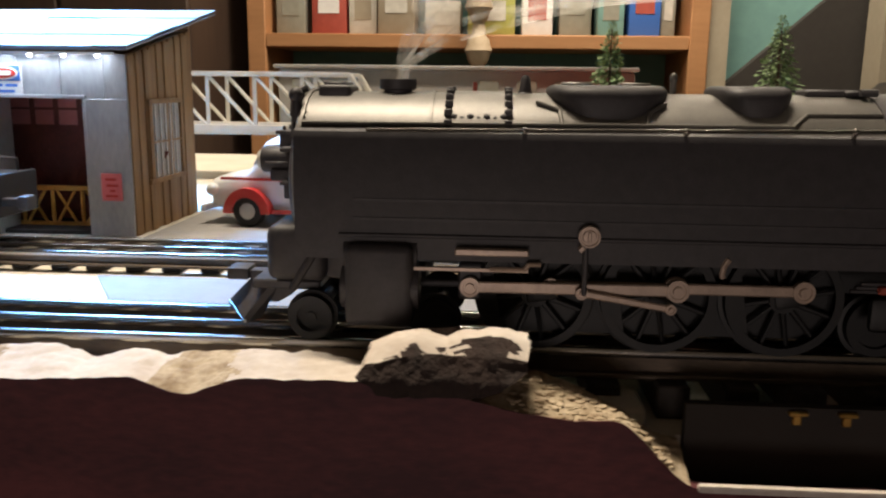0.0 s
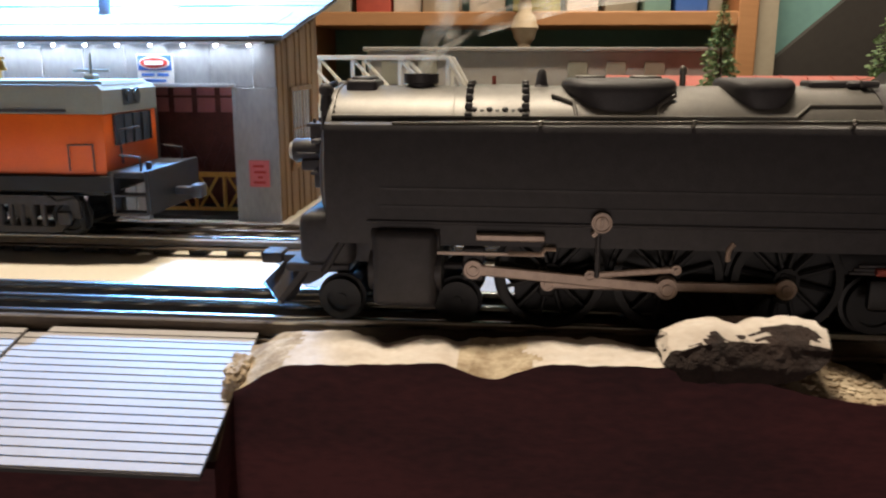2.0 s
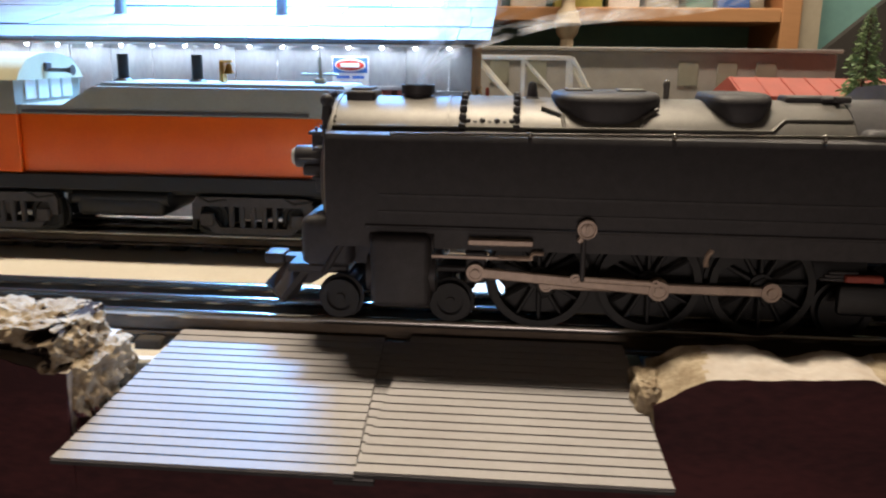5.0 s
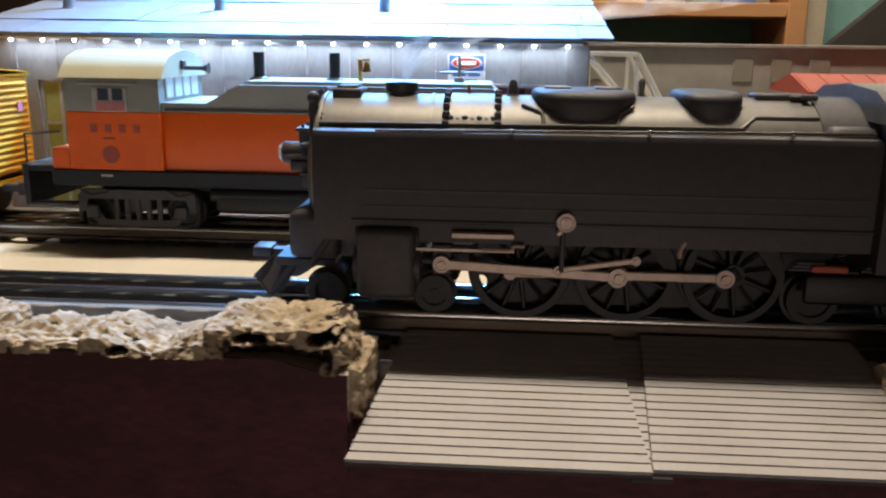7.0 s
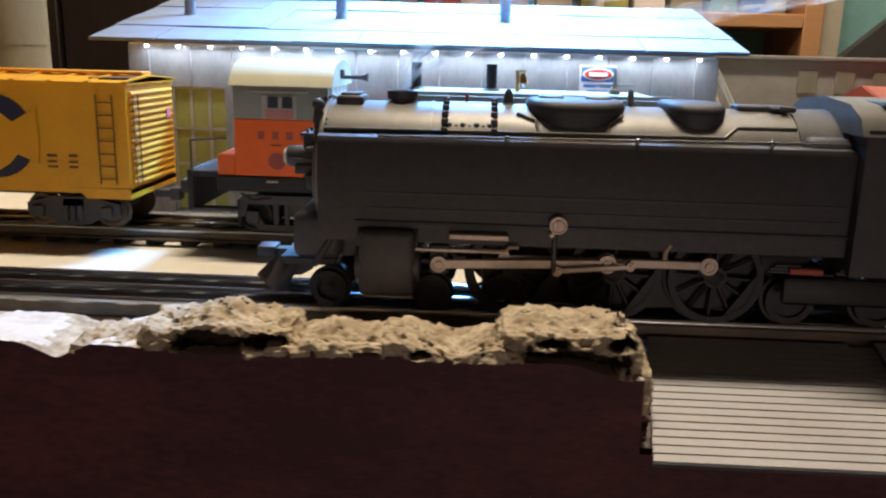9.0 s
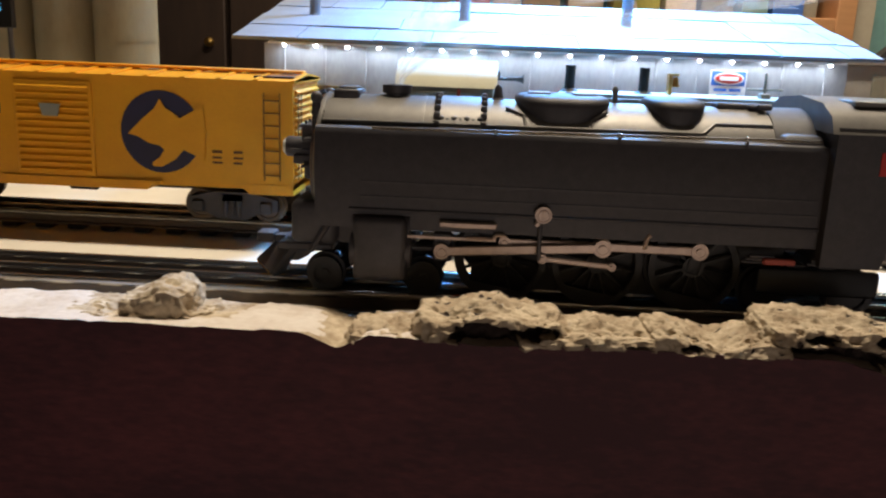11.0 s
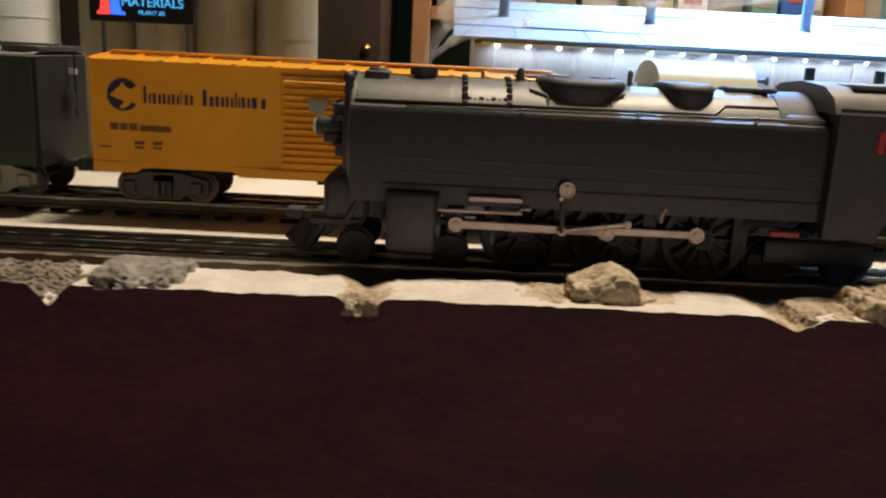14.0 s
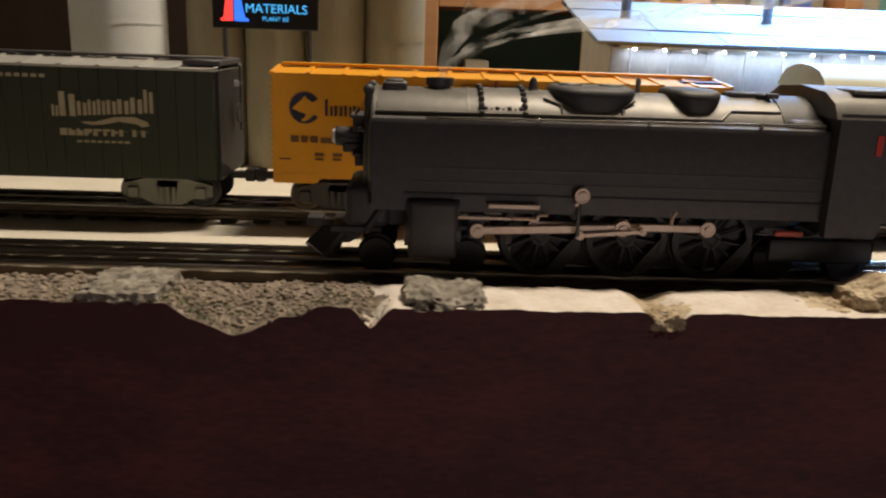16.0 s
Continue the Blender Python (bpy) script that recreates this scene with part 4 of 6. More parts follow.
    p("lower_body", lambda bm: [box(bm, -0.0450, 0.1090, -0.0185, 0.0185, 0.0440, 0.0600), box(bm, -0.0480, -0.0430, -0.024, 0.024, 0.044, 0.060, 0.001), box(bm, -0.0060, 0.0840, -0.0150, 0.0150, 0.0212, 0.0460), box(bm, 0.0830, 0.1020, -0.0150, 0.0150, 0.0345, 0.0460), box(bm, -0.0520, -0.0060, -0.0060, 0.0060, 0.0430, 0.0460)], M["wheel"], "cast frame")
    p("front_pump", lambda bm: [box(bm, -0.0698, -0.0530, -0.0200, 0.0200, 0.0345, 0.0503, 0.0030, 3), box(bm, -0.0540, -0.0430, -0.0170, 0.0170, 0.0350, 0.0500, 0.0015)], M["black"], "shielded pump box at the front")
    for dy in (-0.0215, 0.0215):
        p("brace", lambda bm: rod(bm, (-0.0620, dy, 0.0330), (-0.0480, dy, 0.0560), 0.0011, seg=8), label="slanting brace")
    def plow(bm):
        tip = [bm.verts.new(c) for c in ((-0.0800, 0, 0.0306), (-0.0868, 0, 0.0238), (-0.0850, 0, 0.0222))]
        for s in (-1, 1):
            side = [bm.verts.new(c) for c in ((-0.0715, s * 0.0120, 0.0308), (-0.0785, s * 0.0135, 0.0218), (-0.0772, s * 0.0135, 0.0204))]
            back = [bm.verts.new(c) for c in ((-0.0690, s * 0.0112, 0.0308), (-0.0735, s * 0.0118, 0.0220))]
            bm.faces.new((tip[0], side[0], side[1], tip[1]))
            bm.faces.new((tip[1], side[1], side[2], tip[2]))
            bm.faces.new((side[0], back[0], back[1], side[1]))
            bm.faces.new((side[1], back[1], side[2]))
            bm.faces.new((tip[0], tip[2], side[2], back[1], back[0]))
    pilot = p("pilot", plow, M["black"], "sloping wedge pilot")
    p("pilot_beam", lambda bm: [box(bm, -0.0760, -0.0560, -0.0130, 0.0130, 0.0306, 0.0334, 0.0006, 1), prism(bm, [(-0.0720, 0.0308), (-0.0640, 0.0308), (-0.0650, 0.0285), (-0.0690, 0.0262), (-0.0715, 0.0262)], -0.0105, 0.0105)], M["black"], "flat pilot beam")
    for s in (-1, 1):
        p("pilot_bar", lambda bm: rod(bm, (-0.0868, 0, 0.0230), (-0.0780, s * 0.0137, 0.0210), 0.0006, seg=8), M["steel"], "worn bright lower edge", pilot)
    p("coupler", lambda bm: [box(bm, -0.0862, -0.0795, -0.0042, 0.0042, 0.0308, 0.0345, 0.0008, 2), box(bm, -0.0800, -0.0690, -0.0024, 0.0024, 0.0312, 0.0334)], M["black"], "knuckle coupler")
    for dy in (-0.0245, 0.0245):
        s = -1 if dy < 0 else 1
        cy = p("cylinder", lambda bm: [box(bm, -0.0460, -0.0278, min(dy - 0.0065 * s, dy + 0.0065 * s), max(dy - 0.0065 * s, dy + 0.0065 * s), 0.0255, 0.0475, 0.0022, 3), rod(bm, (-0.0472, dy, 0.0352), (-0.0266, dy, 0.0352), 0.0058, seg=20), rod(bm, (-0.0466, dy, 0.0440), (-0.0272, dy, 0.0440), 0.0040, seg=16)], M["black"], "steam cylinder block")
    # slide bars and valve gear that stay in place
    p("slide_bar", lambda bm: [box(bm, -0.0170, 0.0020, -0.0300, -0.0275, 0.0452, 0.0470, 0.0003, 1), box(bm, -0.0278, 0.0020, -0.0285, -0.0275, 0.0408, 0.0416), pipe(bm, [(-0.0080, -0.0285, 0.0416), (0.0010, -0.0285, 0.0416), (0.0022, -0.0285, 0.0430), (0.0052, -0.0285, 0.0430)], 0.0006)], M["rod"], "copper-toned slide bars")
    p("link_hanger", lambda bm: [lathe(bm, [(-0.0008, 0.0001), (-0.0008, 0.0016), (-0.0002, 0.0018), (-0.0002, 0.0022), (-0.0008, 0.0024), (-0.0008, 0.0028), (0.0010, 0.0028), (0.0010, 0.0001)], "y", (0.0173, -0.0290, 0.0508), 24), box(bm, 0.0168, 0.0178, -0.0302, -0.0296, 0.0495, 0.0521, 0.0002, 1), rod(bm, (0.0160, -0.0286, 0.0480), (0.0150, -0.0286, 0.0470), 0.0009, seg=6)], M["rod"], "round reverser disc")
    p("hanger", lambda bm: box(bm, 0.0159, 0.0173, -0.0288, -0.0280, 0.0350, 0.0490, 0.0004, 1), M["black"], "thin black hanger")
    p("brake_arc", lambda bm: pipe(bm, [(0.0535, -0.0262, 0.0452), (0.0524, -0.0262, 0.0436), (0.0520, -0.0262, 0.0415), (0.0522, -0.0262, 0.0402)], 0.0008), M["rod"], "curved brake lever")
    # cab
    cab = p("cab_floor", lambda bm: box(bm, 0.1095, 0.1640, -0.0295, 0.0295, 0.0440, 0.0460), M["black"])
    p("cab_side", lambda bm: prism(bm, [(0.1080, 0.0380), (0.1270, 0.0380), (0.1290, 0.0440), (0.1640, 0.0440), (0.1640, 0.0835), (0.1080, 0.0835)], -0.0310, -0.0295), M["black"], "flat black cab side", cab)
    p("cab_side", lambda bm: prism(bm, [(0.1080, 0.0380), (0.1270, 0.0380), (0.1290, 0.0440), (0.1640, 0.0440), (0.1640, 0.0835), (0.1080, 0.0835)], 0.0295, 0.0310), M["black"], "flat black cab side", cab)
    p("cab_front", lambda bm: box(bm, 0.1080, 0.1095, -0.0295, 0.0295, 0.0380, 0.0835), M["black"], "", cab)
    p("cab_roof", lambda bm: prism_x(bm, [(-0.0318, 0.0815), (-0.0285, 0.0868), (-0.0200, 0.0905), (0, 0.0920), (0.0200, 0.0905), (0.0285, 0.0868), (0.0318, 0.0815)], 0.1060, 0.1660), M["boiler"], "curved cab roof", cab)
    p("roof_hatch", lambda bm: box(bm, 0.1150, 0.1350, -0.0235, -0.0080, 0.0898, 0.0916, 0.0004, 1), M["boiler"], under=cab)
    p("number_stroke", lambda bm: box(bm, 0.1222, 0.1244, -0.0314, -0.0310, 0.0688, 0.0762), M["red"], "red painted numeral stroke", cab)
    p("trailing_truck", lambda bm: [box(bm, 0.0900, 0.1300, -0.0268, -0.0250, 0.0270, 0.0360, 0.0015), box(bm, 0.0900, 0.1300, 0.0250, 0.0268, 0.0270, 0.0360, 0.0015), box(bm, 0.1000, 0.1060, -0.025, 0.025, 0.0270, 0.0370)], M["wheel"], "trailing truck frame")
    for x in (0.0905, 0.1120):
        p("leaf_spring", lambda bm: [box(bm, x - 0.0065 + 0.0012 * j, x + 0.0065 - 0.0012 * j, -0.0278, -0.0266, 0.0375 + 0.0010 * j, 0.0384 + 0.0010 * j, 0.0002, 1) for j in range(3)], M["black"], "small leaf spring")
    p("journal_cover", lambda bm: box(bm, 0.0905, 0.1010, -0.0295, -0.0270, 0.0376, 0.0396, 0.0004, 1), M["redroof"], "dull red ledge under the cab")
    return ob


def prism_x(bm, outline, x0, x1):
    a = [bm.verts.new((x0, y, z)) for y, z in outline]
    b = [bm.verts.new((x1, y, z)) for y, z in outline]
    n = len(a)
    bm.faces.new(a)
    bm.faces.new(b[::-1])
    for k in range(n):
        bm.faces.new((a[k], b[k], b[(k + 1) % n], a[(k + 1) % n]))


LOCO = steam_locomotive()
WHEELS = [(spoked_wheel("driver_wheel", 0.0155, -0.0200, 0.0045, 12, LOCO, x, AXLE_Z, True, "spoked driving wheel"), 0.0162) for x in DRIVERS]
WHEELS += [(spoked_wheel("pilot_wheel", 0.0062, -0.0185, 0.0040, 0, LOCO, x, 0.0240, False, "small pilot wheel"), 0.0062) for x in (-0.0578, -0.0228)]
WHEELS += [(spoked_wheel("trailing_wheel", 0.0080, -0.0185, 0.0040, 0, LOCO, x, 0.0258, False, "small trailing wheel"), 0.0080) for x in (0.0960, 0.1250)]


def bar_rod(name, x0, x1, h, bosses, y, label, thick=0.0011):
    """A flat rod with round bosses, in the pin's space."""
    bm = bmesh.new()
    box(bm, x0, x1, y - thick, y, -h / 2, h / 2, 0.0004, 1)
    for x, r in bosses:
        lathe(bm, [(0.0002, 0.0002), (0.0002, r), (-thick - 0.0004, r), (-thick - 0.0004, r * 0.72), (-thick - 0.0001, r * 0.68), (-thick - 0.0001, r * 0.45), (-thick - 0.0009, r * 0.42), (-thick - 0.0009, 0.0002)], "y", (x, y, 0), 20)
    return part(name, bm, M["rod"], LOCO, label)


D3 = DRIVERS[1]
SIDE_ROD = bar_rod("side_rod", DRIVERS[0] - D3, DRIVERS[2] - D3, 0.0030, ((DRIVERS[0] - D3, 0.0021), (0, 0.0033), (DRIVERS[2] - D3, 0.0029)), -0.0212, "copper-toned coupling rod")
MAIN_ROD_OB = bar_rod("main_rod", -MAIN_ROD, 0.0, 0.0032, ((-MAIN_ROD, 0.0027), (0, 0.0030)), -0.0236, "copper-toned main rod")
ECC_ROD = bar_rod("eccentric_rod", 0.0, 0.0235, 0.0019, ((0, 0.0016), (0.0235, 0.0014)), -0.0260, "thin eccentric rod", 0.0008)
bm = bmesh.new()
box(bm, -0.0032, 0.0032, -0.0226, -0.0185, -0.0040, 0.0060, 0.0006, 1)
rod(bm, (-0.003, -0.0205, 0), (-0.016, -0.0205, 0), 0.0010, seg=10)
CROSSHEAD = part("crosshead", bm, M["black"], LOCO, "crosshead with piston rod")

# ---- cars and the standing train ----
BY = 0.144


def wheelset(parent, x, z, r, half, mat):
    bm = bmesh.new()
    for s in (-1, 1):
        lathe(bm, [(s * half, 0.0005), (s * half, r * 0.72), (s * (half + 0.0008), r * 0.8), (s * (half + 0.0008), r), (s * (half - 0.0025), r), (s * (half - 0.0028), r + 0.0011), (s * (half - 0.0038), r + 0.0011), (s * (half - 0.0038), 0.0005)], "y", (0, 0, 0), 24)
    rod(bm, (0, -half, 0), (0, half, 0), 0.0013, seg=8)
    part("wheelset", bm, mat, parent, "steel wheels on an axle", (x, 0, z))


def truck(parent, x, mat, wheel_mat, base=0.036, z=0.0185, r=0.0082, label="sprung side-frame truck"):
    bm = bmesh.new()
    for s in (-1, 1):
        y0, y1 = sorted((s * 0.0205, s * 0.0235))
        prism(bm, [(-base / 2 - 0.006, z - 0.002), (-base / 2 - 0.006, z + 0.004), (-0.010, z + 0.0075), (0.010, z + 0.0075), (base / 2 + 0.006, z + 0.004), (base / 2 + 0.006, z - 0.002), (base / 2 - 0.004, z - 0.0035), (0.007, z - 0.007), (-0.007, z - 0.007), (-base / 2 + 0.004, z - 0.0035)], y0, y1)
        for dx in (-base / 2, base / 2):
            y2, y3 = sorted((s * 0.0232, s * 0.0258))
            box(bm, dx - 0.0030, dx + 0.0030, y2, y3, z - 0.003, z + 0.003, 0.0006, 1)
        for dx in (-0.0035, 0, 0.0035):
            rod(bm, (dx, s * 0.0242, z - 0.005), (dx, s * 0.0242, z + 0.003), 0.0014, seg=8)
    box(bm, -0.0055, 0.0055, -0.0235, 0.0235, z + 0.0005, z + 0.0065)
    t = part("truck", bm, mat, parent, label, (x, 0, 0))
    for dx in (-base / 2, base / 2):
        wheelset(t, dx, z, r, 0.0190, wheel_mat)
    return t


def coupler(parent, x, s, z=0.0255):
    bm = bmesh.new()
    box(bm, min(x, x + s * 0.010), max(x, x + s * 0.010), -0.0022, 0.0022, z - 0.002, z + 0.002, 0.0005, 1)
    box(bm, min(x + s * 0.009, x + s * 0.0145), max(x + s * 0.009, x + s * 0.0145), -0.0042, 0.0042, z - 0.0035, z + 0.0035, 0.0010, 2)
    part("coupler", bm, M["black"], parent, "knuckle coupler")


def ladder(parent, x, y, z0, z1, wide, mat, n, side=True):
    bm = bmesh.new()
    a = [(x, y), (x + wide, y)] if side else [(x, y), (x, y + wide)]
    for px, py in a:
        rod(bm, (px, py, z0), (px, py, z1), 0.00035, seg=6)
    for k in range(n):
        z = z0 + (z1 - z0) * (k + 0.4) / n
        rod(bm, (a[0][0], a[0][1], z), (a[1][0], a[1][1], z), 0.00035, seg=6)
    part("ladder", bm, mat, parent, "thin wire ladder")


def disc(parent, name, mat, cx, cz, r, y, clip=None):
    bm = bmesh.new()
    lathe(bm, [(y, 0.0001), (y, r), (y - 0.0003, r), (y - 0.0003, 0.0001)], "y", (cx, 0, cz), 40)
    return part(name, bm, mat, parent)


def car_body(ob, half, side_y, z0, z1, peak, mat, roof_mat, roofwalk):
    bm = bmesh.new()
    prism_x(bm, [(-side_y, z0), (-side_y, z1), (0, z1 + 0.0008), (side_y, z1), (side_y, z0)], -half, half)
    body = part("body", bm, mat, ob)
    bm = bmesh.new()
    prism_x(bm, [(-side_y - 0.0010, z1 - 0.0006), (-side_y - 0.0010, z1 + 0.0006), (0, peak), (side_y + 0.0010, z1 + 0.0006), (side_y + 0.0010, z1 - 0.0006)], -half - 0.0012, half + 0.0012)
    roof = part("roof", bm, roof_mat, ob)
    n = int(half * 2 / 0.0185)
    for k in range(n + 1):
        x = -half + k * 2 * half / n
        bm = bmesh.new()
        prism_x(bm, [(-side_y - 0.0012, z1 + 0.0002), (-side_y - 0.0012, z1 + 0.0012), (0, peak + 0.0010), (side_y + 0.0012, z1 + 0.0012), (side_y + 0.0012, z1 + 0.0002)], x - 0.0012, x + 0.0012)
        part("roof_rib", bm, roof_mat, roof)
    bm = bmesh.new()
    box(bm, -half + 0.001, half - 0.001, -0.0050, 0.0050, peak + 0.0006, peak + 0.0022, 0.0003, 1)
    part("roof_walk", bm, roofwalk, ob, "narrow running board on the roof")
    return body, roof


def yellow_boxcar():
    ob = thing("boxcar", "bright yellow boxcar with dark blue emblem, standing on the track", "boxcar", (-0.680, BY, 0))
    H, S = 0.1205, 0.0305
    body, roof = car_body(ob, H, S, 0.0295, 0.0838, 0.0868, M["yellow"], M["yellow"], M["yellow"])
    bm = bmesh.new()
    for a, b in ((-H, -0.092), (-0.050, 0.050), (0.092, H)):
        prism(bm, [(a, 0.0320), (a + (0.0 if a < -0.11 else 0.006), 0.0268), (b - (0.0 if b > 0.11 else 0.006), 0.0268), (b, 0.0320)], -S - 0.0004, S + 0.0004)
    part("sill", bm, M["yellow"], ob)
    bm = bmesh.new()
    box(bm, 0.098, 0.1190, -0.0205, -0.006, 0.0846, 0.0862)
    part("roof_panel", bm, M["navy"], roof)
    # louvred door
    bm = bmesh.new()
    box(bm, -0.0222, 0.0182, -S - 0.0014, -S, 0.0325, 0.0808, 0.0004, 1)
    door = part("door", bm, M["yellow"], ob, "ribbed sliding door")
    for k in range(13):
        bm = bmesh.new()
        z = 0.0348 + k * 0.0035
        prism_x(bm, [(-S - 0.0012, z), (-S - 0.0026, z + 0.0008), (-S - 0.0012, z + 0.0022)], -0.0205, 0.0165)
        part("rib", bm, M["yellow"], door)
    bm = bmesh.new()
    prism(bm, [(-0.0085, 0.0690), (0.0025, 0.0690), (0.0008, 0.0628), (-0.0068, 0.0628)], -S - 0.0031, -S - 0.0025)
    part("placard", bm, M["greypaint"], door, "grey door placard")
    bm = bmesh.new()
    box(bm, -0.030, 0.052, -S - 0.0016, -S, 0.0302, 0.0318)
    part("door_track", bm, M["yellow"], ob)
    # end ribs
    for k in range(14):
        for s in (-1, 1):
            bm = bmesh.new()
            rod(bm, (s * (H + 0.0003), -S + 0.0035, 0.0345 + k * 0.0034), (s * (H + 0.0003), S - 0.0035, 0.0345 + k * 0.0034), 0.0013, seg=8)
            part("end_rib", bm, M["yellow"], ob)
    ladder(ob, 0.1060, -S - 0.0012, 0.0345, 0.0785, 0.0080, M["ink"], 7)
    ladder(ob, H + 0.0022, -S + 0.0030, 0.0345, 0.0785, 0.0065, M["ink"], 9, False)
    # round emblems, open to one side, with a plain cut shape
    cut = [(0.0360, 0.0555), (0.0430, 0.0625), (0.0500, 0.0685), (0.0530, 0.0735), (0.0556, 0.0690), (0.0590, 0.0672), (0.0630, 0.0640), (0.0750, 0.0712), (0.0760, 0.0568), (0.0750, 0.0436), (0.0645, 0.0482), (0.0600, 0.0432), (0.0530, 0.0392), (0.0485, 0.0392), (0.0480, 0.0412), (0.0520, 0.0440), (0.0545, 0.0478), (0.0520, 0.0500), (0.0465, 0.0510), (0.0415, 0.0540)]
    for cx, cz, size in ((0.0530, 0.0568, 0.0208), (-0.1035, 0.0668, 0.0082)):
        em = disc(ob, "emblem", M["navy"], cx, cz, size, -S - 0.0002)
        bm = bmesh.new()
        k = size / 0.0208
        prism(bm, [(cx + (x - 0.0530) * k, cz + (z - 0.0568) * k) for x, z in cut], -S - 0.0010, -S - 0.0006)
        part("cut_shape", bm, M["yellow"], em)
    x = -0.0930
    for w, h in ((0.0042, 1.6), (0.0046, 1), (0.0040, 1), (0.0040, 1), (0.0014, 1.4), (0.0046, 1), (0, 0), (0.0060, 1.5), (0.0048, 1.0), (0.0040, 1), (0.0030, 1.4), (0.0046, 1), (0.0078, 1)):
        if w:
            bm = bmesh.new()
            z0, hh = 0.0630, 0.0054 * h
            box(bm, x, x + w * 0.32, -S - 0.0003, -S, z0, z0 + hh)
            if w > 0.002:
                box(bm, x + w * 0.62, x + w * 0.90, -S - 0.0003, -S, z0, z0 + 0.0050)
            part("letter_bar", bm, M["navy"], ob)
            x += w + 0.0006
        else:
            x += 0.0040
    for a, b, z, h in ((-0.1110, -0.1068, 0.0505, 0.0036), (-0.1058, -0.1020, 0.0505, 0.0036), (-0.1010, -0.0968, 0.0505, 0.0036), (-0.0955, -0.0795, 0.0500, 0.0030), (-0.0985, -0.0935, 0.0425, 0.0018), (-0.0890, -0.0840, 0.0425, 0.0018), (-0.0985, -0.0940, 0.0400, 0.0012), (-0.0890, -0.0845, 0.0400, 0.0012), (-0.1170, -0.1110, 0.0398, 0.0008),
                       (0.0790, 0.0840, 0.0480, 0.0014), (0.0790, 0.0838, 0.0450, 0.0010), (0.0790, 0.0842, 0.0424, 0.0010), (0.0900, 0.0945, 0.0480, 0.0014), (0.0900, 0.0948, 0.0450, 0.0010), (0.0900, 0.0944, 0.0424, 0.0010)):
        bar(ob, "letter_bar", M["ink"], a, b, -S, z - h / 2, z + h / 2)
    bm = bmesh.new()
    box(bm, H + 0.0016, H + 0.0020, 0.0165, 0.0215, 0.0640, 0.0695)
    part("tag", bm, M["pink"], ob, "small pink tag on the car end")
    bm = bmesh.new()
    box(bm, -0.1, 0.1, -0.004, 0.004, 0.0235, 0.0300)
    rod(bm, (-0.006, -0.010, 0.0245), (0.008, -0.010, 0.0245), 0.0030, seg=12)
    part("underframe", bm, M["black"], ob)
    for x in (-0.0865, 0.0865):
        truck(ob, x, M["black"], M["railside"])
    coupler(ob, -H, -1)
    coupler(ob, H, 1)
    return ob


